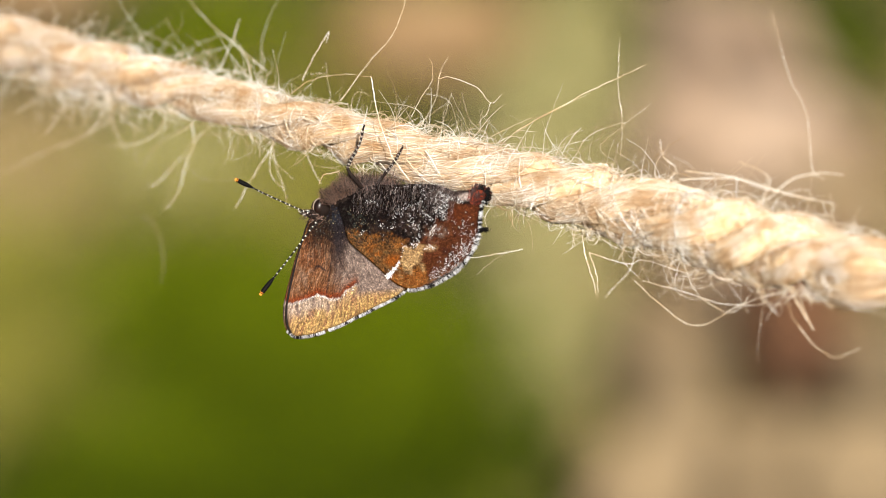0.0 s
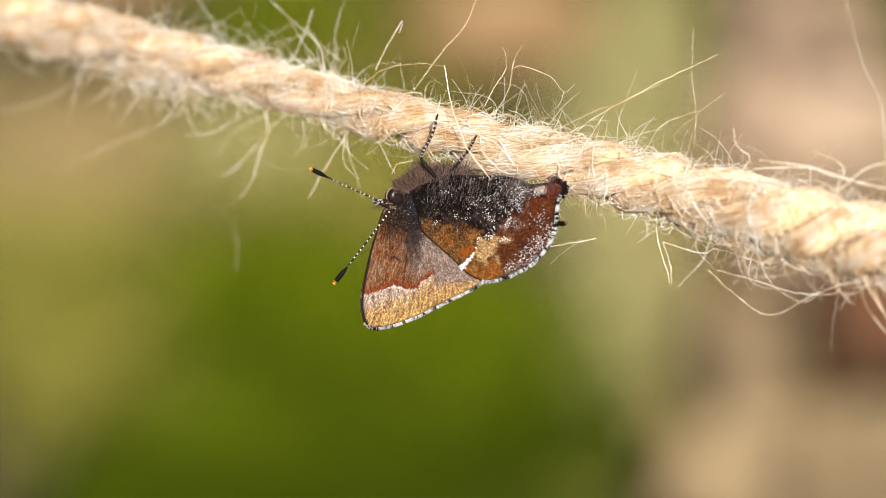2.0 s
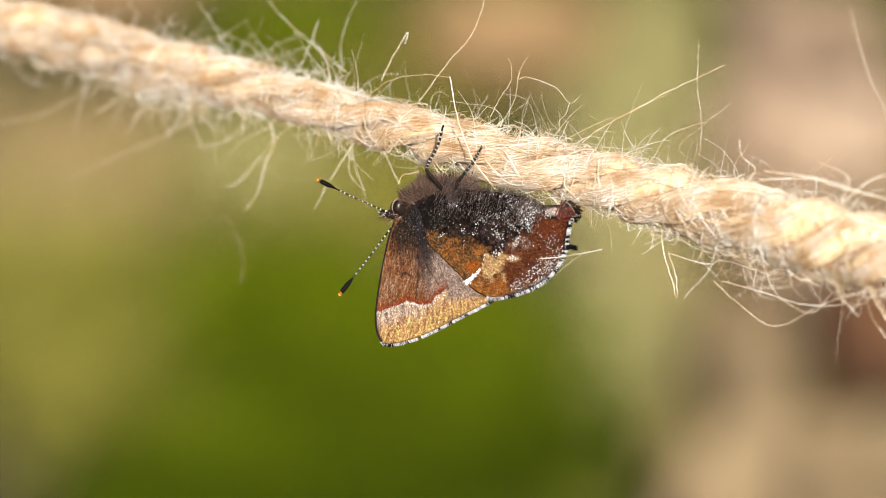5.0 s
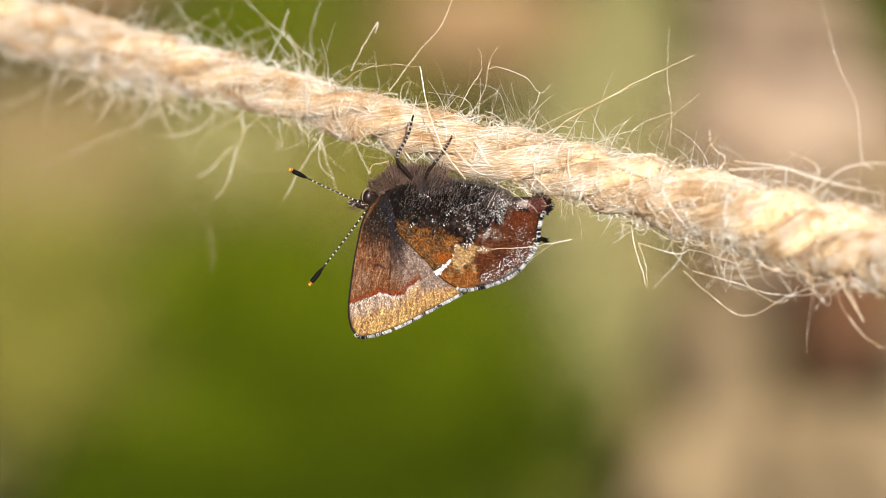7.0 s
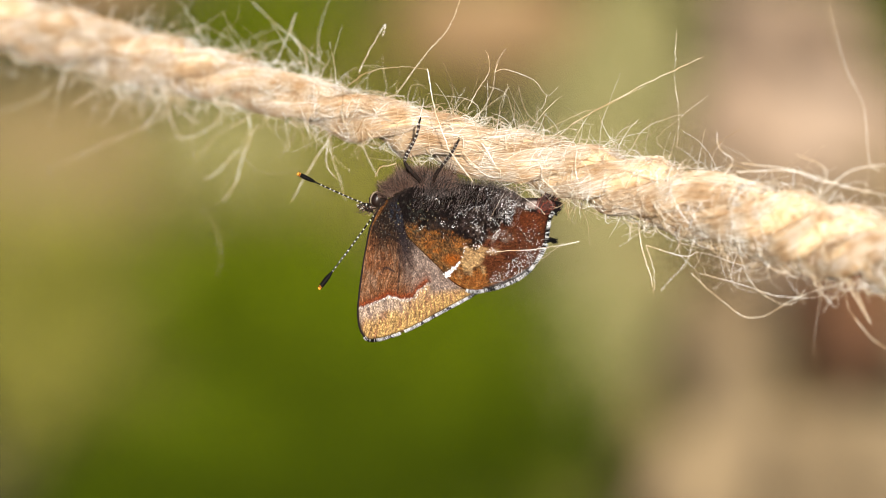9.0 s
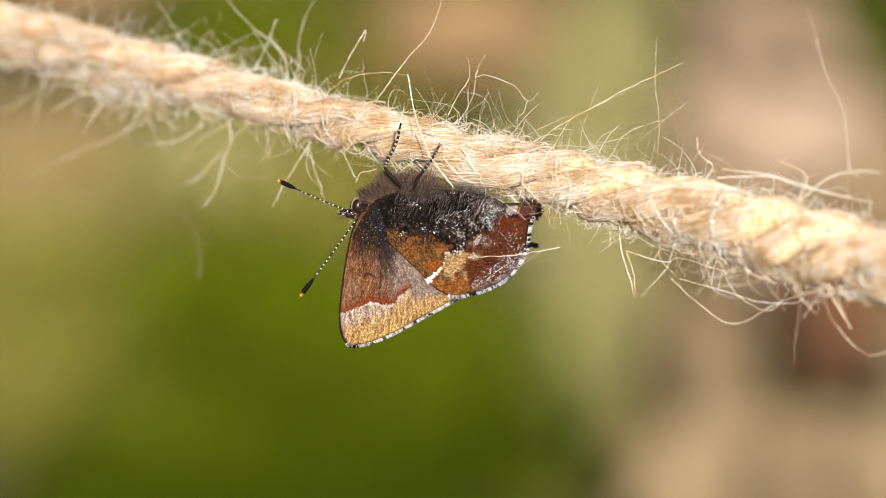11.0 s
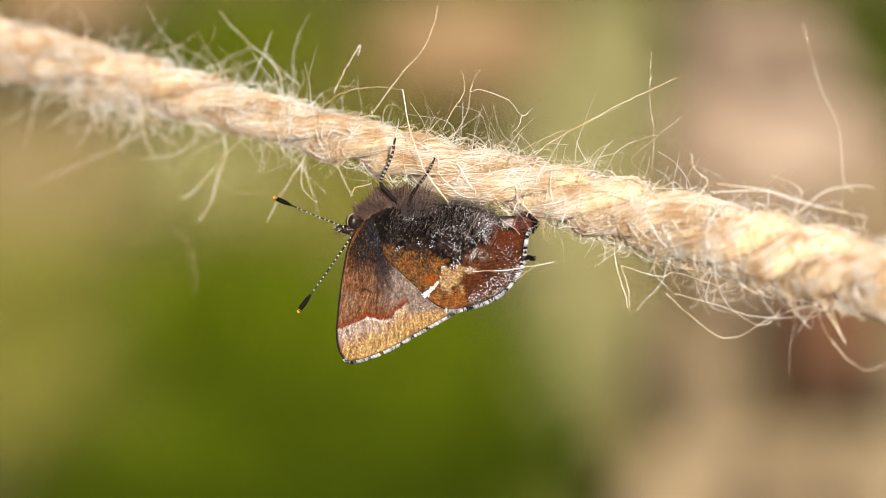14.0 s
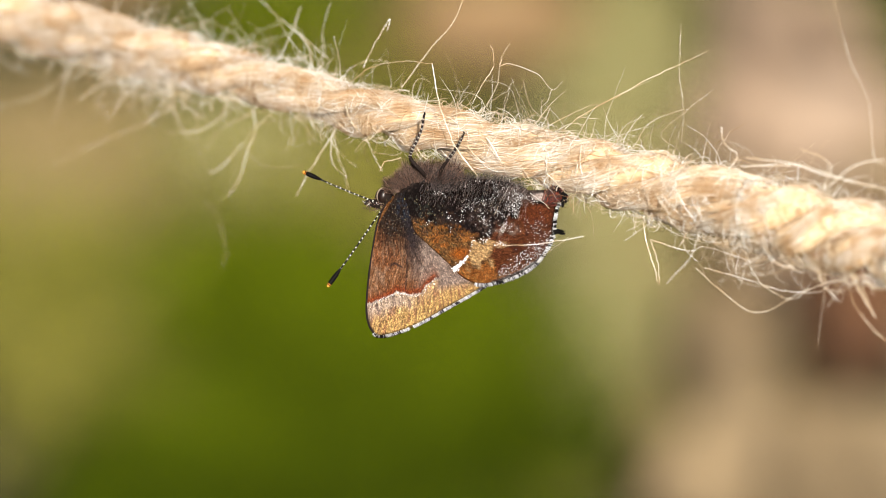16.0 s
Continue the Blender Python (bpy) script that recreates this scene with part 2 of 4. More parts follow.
def spots_in(patches, count):
    """Scattered places, by area, in oval patches (x, y, half width, half depth)."""
    area = sum(p[2] * p[3] for p in patches)
    out = []
    for x, y, a, b in patches:
        for _ in range(int(count * a * b / area)):
            r, t = math.sqrt(rng.uniform()) * rng.uniform(0.55, 1.5), rng.uniform(0, 2 * math.pi)
            out.append((x + a * r * math.cos(t), y + b * r * math.sin(t)))
    return out


GREEN = leafy("green_blades", ((0.0, (0.018, 0.030, 0.0005)), (0.5, (0.037, 0.056, 0.001)), (1.0, (0.066, 0.089, 0.002))))
LUSH = leafy("lush_blades", ((0.0, (0.034, 0.050, 0.0008)), (0.5, (0.075, 0.104, 0.002)), (1.0, (0.118, 0.150, 0.004))))
OLIVE = leafy("olive_blades", ((0.0, (0.10, 0.105, 0.012)), (0.5, (0.19, 0.182, 0.034)), (1.0, (0.29, 0.262, 0.062))))
PALE = leafy("pale_blades", ((0.0, (0.17, 0.158, 0.062)), (0.5, (0.30, 0.275, 0.125)), (1.0, (0.42, 0.385, 0.20))))
STRAW = leafy("straw", ((0.0, (0.18, 0.13, 0.053)), (0.5, (0.29, 0.22, 0.108)), (1.0, (0.40, 0.307, 0.172))))

blades("grass", spots_in([(-0.03, 0.690, 0.062, 0.055), (-0.075, 0.655, 0.035, 0.03), (0.022, 0.715, 0.018, 0.05), (0.150, 0.985, 0.022, 0.040), (0.0, 0.59, 0.16, 0.04)], 7000), 0.014, 0.0022, GREEN, "short fresh green grass on the soil")
blades("lush_grass", spots_in([(-0.02, 0.755, 0.055, 0.034), (-0.065, 0.688, 0.030, 0.020), (-0.062, 1.0, 0.030, 0.030), (0.005, 0.72, 0.028, 0.03), (-0.06, 0.79, 0.03, 0.03)], 4200), 0.014, 0.0022, LUSH, "lush yellow-green grass on the soil")
blades("olive_grass", spots_in([(-0.111, 0.816, 0.03, 0.03), (-0.045, 0.865, 0.07, 0.06), (-0.03, 0.97, 0.045, 0.05), (-0.09, 0.70, 0.02, 0.03), (0.036, 0.652, 0.010, 0.012), (0.150, 0.93, 0.014, 0.03), (-0.114, 0.745, 0.026, 0.060), (-0.140, 0.79, 0.03, 0.09), (0.0, 1.25, 0.4, 0.18)], 8200), 0.014, 0.0022, OLIVE, "half-dry olive grass on the soil")
blades("pale_grass", spots_in([(0.058, 0.960, 0.022, 0.075), (0.038, 0.752, 0.013, 0.042), (0.054, 0.785, 0.014, 0.045), (0.050, 0.86, 0.018, 0.05), (-0.068, 0.89, 0.022, 0.030)], 2850), 0.012, 0.0022, PALE, "pale grey-green grass on the soil")
blades("straw_litter", spots_in([(-0.135, 0.885, 0.036, 0.05), (0.079, 0.735, 0.020, 0.066), (0.074, 0.665, 0.018, 0.022), (0.10, 0.83, 0.045, 0.05), (0.068, 0.785, 0.020, 0.040), (0.066, 0.70, 0.012, 0.035), (0.114, 0.650, 0.016, 0.020), (-0.19, 0.85, 0.025, 0.12), (0.19, 0.85, 0.025, 0.12)], 7000), 0.010, 0.0024, STRAW, "dry straw-coloured grass litter on the soil")


# the meadow round about
def round_about(count, reach):
    out = []
    while len(out) < count:
        x, y = rng.uniform(-reach, reach), rng.uniform(-reach, reach) + 0.6
        if not (abs(x) < 0.24 and 0.45 < y < 1.5):
            out.append((x, y))
    return out


blades("meadow_grass", round_about(9000, 2.6), 0.032, 0.0035, OLIVE, "half-dry grass of the meadow")
blades("meadow_green", round_about(6000, 2.6), 0.034, 0.0035, GREEN, "green grass of the meadow")


# ---- fallen leaves ----
def leaf_mat(name, colour):
    m = Mat(name, 0.55, 0.35)
    d = tuple(c * 0.65 for c in colour)
    m.colour(m.mix(m.noise(320.0, 6), m.ramp(m.noise(40.0, 3), (0.3, d), (0.7, colour)), tuple(min(1, c * 1.15) for c in colour)))
    m.bump(m.noise(260.0, 5), 0.5, 0.002)
    m.through_light(0.2)
    return m.m


def leaf_shape(length, width, curl, seed):
    """Height of the curled blade at a share f along it and g across it, and its half width."""
    def z(f, g):
        return curl * length * (g * g * 0.5 + (f - 0.5) ** 2) + 0.02 * length * math.sin(9 * f + 4 * g + seed)

    def half(f):
        return width * 0.5 * (math.sin(math.pi * min(1, f * 0.97 + 0.03)) ** 0.7) * (1 + 0.08 * math.sin(f * 19 + seed))

    return z, half


def leaf_parts(length, width, curl, seed):
    """Meshes of the blade, of its ribs, and of the stalk."""
    z, half = leaf_shape(length, width, curl, seed)
    nu, nv = 24, 13
    rows = [[(length * (i / (nu - 1) - 0.5), half(i / (nu - 1)) * (2 * j / (nv - 1) - 1), z(i / (nu - 1), 2 * j / (nv - 1) - 1)) for j in range(nv)] for i in range(nu)]
    top = np.array(rows).reshape(-1, 3)
    low = top - np.array([0, 0, 0.004 * length])
    i = (np.arange(nu - 1)[:, None] * nv + np.arange(nv - 1)[None, :]).ravel()
    face = np.stack([i, i + 1, i + nv + 1, i + nv], -1)
    rim = [*range(nv), *range(2 * nv - 1, nu * nv, nv), *range(nu * nv - 2, (nu - 1) * nv - 1, -1), *range((nu - 2) * nv, 0, -nv)]
    k = nu * nv
    side = np.array([(a, b_, b_ + k, a + k) for a, b_ in zip(rim, rim[1:] + rim[:1])])
    blade = mesh_of("blade", np.vstack([top, low]), np.vstack([face, face[:, ::-1] + k, side]))
    ribs = [(np.array([(length * (f - 0.5), 0, z(f, 0)) for f in np.linspace(0, 1, 12)]), np.linspace(0.011, 0.003, 12) * length)]
    for f0 in np.linspace(0.12, 0.78, 6):
        for sgn in (-1, 1):
            pts = [(length * (f0 + 0.14 * w - 0.5), half(f0 + 0.14 * w) * sgn * w * 0.92, z(f0 + 0.14 * w, sgn * w * 0.92)) for w in np.linspace(0, 1, 12)]
            ribs.append((np.array(pts), np.linspace(0.005, 0.0015, 12) * length))
    stalk = np.array([(-length * 0.5 - length * 0.35 * w / 7, 0.02 * length * math.sin(w), z(0, 0) - 0.01 * length * w / 7) for w in range(8)])
    return blade, tubes("midrib", ribs, 5), tubes("stalk", [(stalk, np.linspace(0.011, 0.007, 8) * length)], 6)


PINKISH = leaf_mat("dry_leaf_pale", (0.255, 0.182, 0.125))
TAN = leaf_mat("dry_leaf_tan", (0.20, 0.146, 0.082))
BROWN = leaf_mat("dry_leaf_brown", (0.17, 0.105, 0.045))
RUSSET = leaf_mat("dry_leaf_russet", (0.12, 0.056, 0.026))


def fallen_leaf(x, y, length, width, turn, material, label, tip=35, curl=0.18, up=0.012):
    blade, ribs, stalk = leaf_parts(length, width, curl, int(abs(x * 9173 + y * 3511)) % 97)
    ob = new("fallen_leaf")
    ob.matrix_world = pose(x, y, up, tip, 0, turn)
    body = hold("blade", blade, material, ob)
    hold("midrib", ribs, material, body)
    hold("stalk", stalk, material, ob)
    return tagged(ob, label, "leaf", group="fallen leaves")


for x, y, length, width, turn in ((0.110, 0.93, 0.10, 0.058, 70), (0.100, 0.980, 0.06, 0.04, 110), (0.097, 0.885, 0.055, 0.04, 40), (0.135, 0.905, 0.07, 0.05, 130), (0.124, 0.932, 0.07, 0.045, 80), (0.120, 0.865, 0.07, 0.045, 20), (0.090, 0.775, 0.07, 0.04, 85)):
    fallen_leaf(x, y, length, width, turn, PINKISH, "pale pinkish-brown dry fallen leaf lying on grass")
for x, y, length, width, turn in ((0.075, 0.715, 0.09, 0.034, 80), (0.076, 0.640, 0.07, 0.04, 40), (0.135, 0.71, 0.06, 0.024, 80), (0.084, 0.79, 0.07, 0.036, 100), (0.135, 0.82, 0.06, 0.035, 60), (0.104, 0.64, 0.07, 0.04, 60), (0.126, 0.645, 0.06, 0.035, 50)):
    fallen_leaf(x, y, length, width, turn, TAN, "tan dry fallen leaf lying on litter")
for x, y, length, width, turn in ((0.013, 0.963, 0.07, 0.04, 20), (-0.126, 1.01, 0.06, 0.03, 10), (0.145, 0.875, 0.05, 0.03, 100)):
    fallen_leaf(x, y, length, width, turn, BROWN, "brown dry fallen leaf curled on the grass")
for x, y, length, width, turn in ((0.112, 0.728, 0.105, 0.036, 78),):
    fallen_leaf(x, y, length, width, turn, RUSSET, "dark russet fallen leaf folded among tan ones", up=0.018)

litter = [ob for ob in scene.objects if ob.name.startswith("fallen_leaf")]
for i, (x, y) in enumerate(round_about(70, 1.6)):
    copy_thing(litter[i % len(litter)], pose(x, y, 0.012, rng.uniform(0, 25), 0, rng.uniform(0, 360)))

# ---- jute twine ----
# centre line on the sheet (u, v, depth) and half thickness, in sheet units
TWINE = ((-420, -60, -900), (-200, -8, -730), (0, 40, -585), (150, 76, -470), (300, 113, -355), (450, 153, -245), (600, 195, -140), (750, 236, -50), (900, 277, 5), (1050, 315, 60), (1200, 354, 130), (1350, 395, 205), (1500, 434, 285), (1650, 470, 365), (1900, 530, 500))
THICK = ((-420, 48), (0, 48), (300, 44), (500, 40), (620, 42), (800, 47), (1000, 52), (1200, 60), (1400, 67), (1568, 64), (1900, 62))
LINE = spline(TWINE, 1200)
LAY = 500.0


def twine_at(s):
    """Centre, two cross directions and half thickness at a share s of the line."""
    i = np.clip(np.asarray(s) * (len(LINE) - 1), 0, len(LINE) - 1)
    k = np.minimum(i.astype(int), len(LINE) - 2)
    f = (i - k)[..., None]
    c = LINE[k] * (1 - f) + LINE[k + 1] * f
    t = LINE[k + 1] - LINE[k]
    t = t / np.linalg.norm(t, axis=-1, keepdims=True)
    a = np.cross(t, np.array([0.0, 0.0, 1.0]))
    a /= np.linalg.norm(a, axis=-1, keepdims=True)
    b = np.cross(t, a)
    r = np.interp(c[..., 0], [p[0] for p in THICK], [p[1] for p in THICK])
    return c, a, b, r


def to_sheet(p):
    """Sheet units to metres in the rig's space."""
    k = (1 - p[..., 2] * U / DIST) * U
    return np.stack([(p[..., 0] - 784) * k, (441 - p[..., 1]) * k, p[..., 2] * U], -1)


ARC = np.concatenate([[0], np.cumsum(np.linalg.norm(np.diff(LINE, axis=0), axis=1))])
TOTAL = ARC[-1]


def strand_at(s, k):
    """Centre line of strand k, and its half thickness."""
    c, a, b, r = twine_at(s)
    ang = TWIST0 + 2 * math.pi * k / 3 + 2 * math.pi * np.asarray(s) * TOTAL / LAY + 0.30 * np.sin(np.asarray(s) * 37 + 1.3) + 0.16 * np.sin(np.asarray(s) * 83 + k * 2.0)
    wob = 1 + 0.10 * np.sin(np.asarray(s) * 47 + k * 2.1) + 0.05 * np.sin(np.asarray(s) * 131 + k)
    o = (a * np.cos(ang)[..., None] + b * np.sin(ang)[..., None]) * (r * 0.53 * wob)[..., None]
    return c + o, r * 0.475 * (1 + 0.09 * np.sin(np.asarray(s) * 61 + k * 4.0) + 0.06 * np.sin(np.asarray(s) * 149 + k * 2.2))


TWIST0 = 0.9


def make_twine():
    thing = new("twine")
    thing.matrix_world = RIG
    tagged(thing, "frayed pale jute twine of three twisted strands", "twine")
    for k in range(3):
        s = np.linspace(0, 1, 420)
        c, r = strand_at(s, k)
        n = len(s)
        rings = tube_rings(to_sheet(c), r * U, 26).reshape(n, 26, 3)
        mid = to_sheet(c)[:, None, :]
        jj = np.arange(26)[None, :]
        bump = 0.95 + 0.07 * vnoise(jj * 0.9 + s[:, None] * 90 + 60, s[:, None] * 130 + 0 * jj + 7 * k, 5 + k)
        bump[:, 25] = bump[:, 0]
        strand = hold("strand", mesh_of("strand", (mid + (rings - mid) * bump[..., None]).reshape(-1, 3), tube_faces(n, 26)), JUTE_CORE, thing)
        lines = []
        for _ in range(300):
            # a lock of fibres that lie together, with its own slant and bulge
            length = rng.uniform(130, 420) / TOTAL
            s0 = rng.uniform(0.08, 0.92)
            spin0, rate = rng.uniform(0, 2 * math.pi), rng.normal(1 / 300, 1 / 230)
            bulge, swell0 = rng.uniform(-0.02, 0.10), rng.uniform(0, 6)
            m = 12
            for _ in range(16):
                a0 = s0 + rng.normal(0, 0.12) * length
                ss = np.clip(np.linspace(a0, a0 + length * rng.uniform(0.5, 1.2), m), 0, 0.999)
                c, r = strand_at(ss, k)
                _, a, b_, _ = twine_at(ss)
                f = np.linspace(0, 1, m)
                spin = spin0 + rng.normal(0, 0.34) + (ss - s0) * TOTAL * (rate + rng.normal(0, 1 / 420)) + 0.22 * np.sin(f * rng.uniform(2, 7) + rng.uniform(0, 6))
                lift = 0.985 + bulge * np.sin(np.pi * f) + rng.uniform(-0.03, 0.09) + 0.07 * np.sin(f * rng.uniform(2, 8) + swell0)
                p = c + (a * np.cos(spin)[:, None] + b_ * np.sin(spin)[:, None]) * (r * lift)[:, None]
                rad = rng.choice([0.38, 0.54, 0.74, 1.0], p=[0.3, 0.35, 0.25, 0.1]) * (1 - 0.6 * np.abs(np.linspace(-1, 1, m)) ** 4)
                lines.append((to_sheet(p), rad * U))
        tagged(hold("fibre_layer", tubes("fibre_layer", lines), JUTE, strand), kind="stuff")

    # the twine runs on, taut, to both sides
    for end, inner in ((0, 1), (-1, -2)):
        c0 = LINE[end]
        t = (LINE[end] - LINE[inner]) / np.linalg.norm(LINE[end] - LINE[inner])
        far = np.linspace(0, 6500, 220)
        a = np.cross(t, np.array([0.0, 0.0, 1.0]))
        a /= np.linalg.norm(a)
        b_ = np.cross(t, a)
        for k in range(3):
            ang = TWIST0 + 2 * math.pi * k / 3 + 2 * math.pi * ((0 if end == 0 else 1) * TOTAL + (-far if end == 0 else far)) / LAY
            p = c0 + t * far[:, None] + (a * np.cos(ang)[:, None] * (1 if end else -1) + b_ * np.sin(ang)[:, None] * (1 if end else -1)) * 30
            p = np.stack([(p[:, 0] - 784) * U, (441 - p[:, 1]) * U, p[:, 2] * U], -1) if end else to_sheet(p)
            hold("strand", tubes("strand", [(p, np.full(len(far), 30 * U))], 12), JUTE_CORE, thing)

    # curls lying criss-cross on the surface
    lines = []
    for _ in range(1900):
        s0, ang, head_on = rng.uniform(0.1, 0.92), rng.uniform(0, 6.283), rng.normal(0, 1.3)
        m, reach = 12, rng.gamma(3.0, 17)
        turn = rng.normal(0, 1.6)
        way = head_on + turn * np.linspace(0, 1, m)
        ss = np.clip(s0 + np.cumsum(np.cos(way)) * reach / m / TOTAL, 0, 0.999)
        c, a, b_, r = twine_at(ss)
        aa = ang + np.cumsum(np.sin(way)) * reach / m / r
        lift = 0.97 + 0.12 * np.sin(np.linspace(0, math.pi, m)) * rng.uniform(0, 2.2) + rng.normal(0, 0.05)
        p = c + (a * np.cos(aa)[:, None] + b_ * np.sin(aa)[:, None]) * (r * lift)[:, None]
        lines.append((to_sheet(p), rng.choice([0.35, 0.5, 0.7]) * np.linspace(1, 0.5, m) * U))
    # bright, stiff fibres that have sprung loose but still lie on the strands
    for _ in range(330):
        s0, ang, head_on = rng.uniform(0.1, 0.92), rng.uniform(0, 6.283), rng.uniform(-1.6, 1.6)
        m, reach = 12, rng.uniform(20, 75)
        way = head_on + rng.normal(0, 0.6) * np.linspace(0, 1, m)
        ss = np.clip(s0 + np.cumsum(np.cos(way)) * reach / m / TOTAL, 0, 0.999)
        c, a, b_, r = twine_at(ss)
        aa = ang + np.cumsum(np.sin(way)) * reach / m / r
        lift = 1.0 + np.linspace(0, 1, m) ** 1.5 * rng.uniform(0.0, 0.35) + 0.10 * np.sin(np.linspace(0, math.pi, m))
        p = c + (a * np.cos(aa)[:, None] + b_ * np.sin(aa)[:, None]) * (r * lift)[:, None]
        lines.append((to_sheet(p), rng.uniform(0.7, 1.25) * np.linspace(1, 0.6, m) * U))
    tagged(hold("surface_curl", tubes("surface_curl", lines), FUZZ, thing), kind="stuff")

    # short fuzz all round, denser where the twine is frayed
    lines = []

    def hair(s0, ang, length, thick, curl, along):
        c, a, b, r = twine_at(np.array([s0]))
        t = twine_at(np.array([min(s0 + 0.002, 1)]))[0] - c
        t /= np.linalg.norm(t)
        out = a[0] * math.cos(ang) + b[0] * math.sin(ang)
        d = out + t[0] * along + rng.normal(0, 0.25, 3)
        d /= np.linalg.norm(d)
        m = 11
        p = c[0] + out * r[0] * rng.uniform(0.75, 1.02)
        bend = rng.normal(0, curl, 3)
        path = [p]
        for _ in range(m - 1):
            path.append(path[-1] + d * length / (m - 1))
            bend = bend + rng.normal(0, curl * 0.35, 3)
            d = d + bend / (m - 1) * 4
            d /= np.linalg.norm(d)
        lines.append((to_sheet(np.array(path)), thick * np.linspace(1, 0.45, m) * U))

    def share(u):
        return float(np.interp(u, LINE[:, 0], np.linspace(0, 1, len(LINE))))

    for _ in range(1000):
        hair(rng.uniform(0.12, 0.9), rng.choice([UP, UP, DOWN]) + rng.normal(0, 0.85), rng.gamma(2.2, 14), rng.uniform(0.25, 0.5), 1.2, rng.normal(0.6, 1.5))
    for _ in range(560):
        hair(rng.uniform(0.12, 0.9), rng.choice([UP, DOWN]) + rng.normal(0, 0.8), min(rng.gamma(2.6, 26), 125), rng.uniform(0.3, 0.65), 2.2, rng.normal(0.4, 1.5))
    for _ in range(200):
        hair(share(rng.uniform(-60, 620)), rng.choice([UP, DOWN]) + rng.normal(0, 0.8), rng.gamma(3.0, 28), rng.uniform(0.4, 0.8), 2.0, rng.normal(0.1, 1.2))
    # frayed stretches above and below
    for u0, u1, ang, count, size, along in ((150, 300, DOWN, 330, 72, 0.5), (330, 460, DOWN, 40, 60, -0.3), (500, 660, DOWN, 30, 45, 0.2), (200, 700, UP, 130, 60, 0.3), (760, 1160, UP, 170, 85, 0.9),
                                            (1000, 1120, DOWN, 50, 45, 0.3), (1140, 1500, DOWN, 150, 95, 0.5), (1180, 1560, UP, 150, 90, 1.1), (950, 1080, DOWN, 60, 40, 0.4), (1100, 1560, DOWN, 30, 60, 0.2)):
        for _ in range(count):
            hair(share(rng.uniform(u0, u1)), ang + rng.normal(0, 0.7), size * min(rng.gamma(3.0, 0.33), 1.9), rng.uniform(0.35, 0.8), 2.0, along + rng.normal(0, 0.9))
    tagged(hold("fuzz", tubes("fuzz", lines), FUZZ, thing, "pale loose fibres standing off the twine"), kind="stuff")

    # single long fibres that stand well clear
    def stray(thick, *points):
        points = [(u, v, d + float(np.interp(u, (0, 300, 600, 900, 1200, 1500, 1650), (-285, -150, -35, 15, 55, 120, 155)))) for u, v, d in points]
        path = spline([to_sheet(np.array(p, dtype=float)) for p in points], 26)
        path[1:-1] += rng.normal(0, 0.35 * U, (24, 3)) + np.cumsum(rng.normal(0, 0.55 * U, (24, 3)), axis=0) * np.sin(np.linspace(0, math.pi, 24))[:, None]
        thick *= 0.62 if points[0][2] > -120 else 0.40
        hold("loose_fibre", tubes("loose_fibre", [(path, thick * U * np.linspace(1.0, 0.6, 26))], 5), STRAY, thing)

    stray(1.0, (600, 150, -40), (640, 124, -30), (690, 117, -20), (743, 119, 10))
    stray(1.7, (743, 118, 12), (750, 155, 40), (762, 205, 65), (783, 258, 80), (802, 288, 80), (824, 318, 78))
    stray(1.5, (1000, 215, 20), (1060, 180, 20), (1130, 140, 20), (1190, 112, 20), (1230, 98, 20))
    stray(0.8, (935, 235, 30), (1010, 200, 30), (1060, 182, 30), (1130, 148, 30))
    stray(0.8, (868, 110, 0), (864, 122, 0), (885, 118, 0), (930, 138, 5), (955, 165, 10), (975, 150, 10))
    stray(0.7, (955, 165, 10), (945, 185, 12), (935, 200, 14))
    stray(0.8, (815, 190, 10), (830, 160, 8), (853, 125, 5), (852, 100, 0), (846, 85, 0))
    stray(1.1, (690, 160, -60), (740, 95, -60), (780, 50, -60), (800, 5, -60), (806, -30, -60))
    stray(1.0, (622, 125, -70), (645, 75, -70), (668, 42, -70), (664, 60, -70))
    stray(0.8, (1545, 300, 160), (1526, 280, 160), (1520, 190, 150), (1490, 120, 140), (1470, 60, 140), (1452, 0, 140))
    stray(0.7, (1185, 260, 60), (1188, 200, 60), (1180, 130, 60), (1184, 50, 60))
    stray(0.7, (1160, 260, 50), (1150, 240, 50), (1195, 200, 55), (1240, 165, 60))
    stray(1.3, (1118, 385, 40), (1120, 430, 45), (1135, 480, 45), (1142, 505, 45))
    stray(1.0, (1130, 430, 40), (1142, 470, 40), (1145, 500, 40), (1142, 512, 40))
    stray(1.0, (1130, 430, 60), (1200, 450, 70), (1230, 440, 75), (1310, 470, 80))
    stray(1.1, (1210, 480, 80), (1255, 520, 85), (1320, 558, 90), (1400, 520, 95), (1460, 500, 95))
    stray(0.9, (1225, 480, 80), (1300, 500, 85), (1370, 520, 90), (1440, 520, 90), (1450, 480, 90))
    stray(1.0, (1290, 430, 80), (1320, 500, 90), (1380, 540, 95), (1420, 500, 95))
    stray(2.6, (1478, 480, 150), (1495, 515, 152), (1515, 545, 155), (1528, 568, 158))
    stray(2.0, (1482, 480, 154), (1500, 510, 150), (1512, 535, 155), (1524, 562, 160))
    stray(1.2, (1500, 560, 150), (1535, 600, 150), (1568, 618, 150), (1610, 600, 150))
    stray(1.1, (1012, 424, 72), (975, 431, 70), (930, 436, 64), (868, 441, 42))
    stray(0.7, (985, 426, 62), (965, 440, 60), (945, 455, 58), (930, 470, 58))
    stray(2.2, (590, 215, -110), (565, 245, -120), (530, 300, -125), (503, 354, -130))
    stray(1.6, (600, 225, -90), (625, 250, -90), (640, 280, -90), (655, 308, -90))
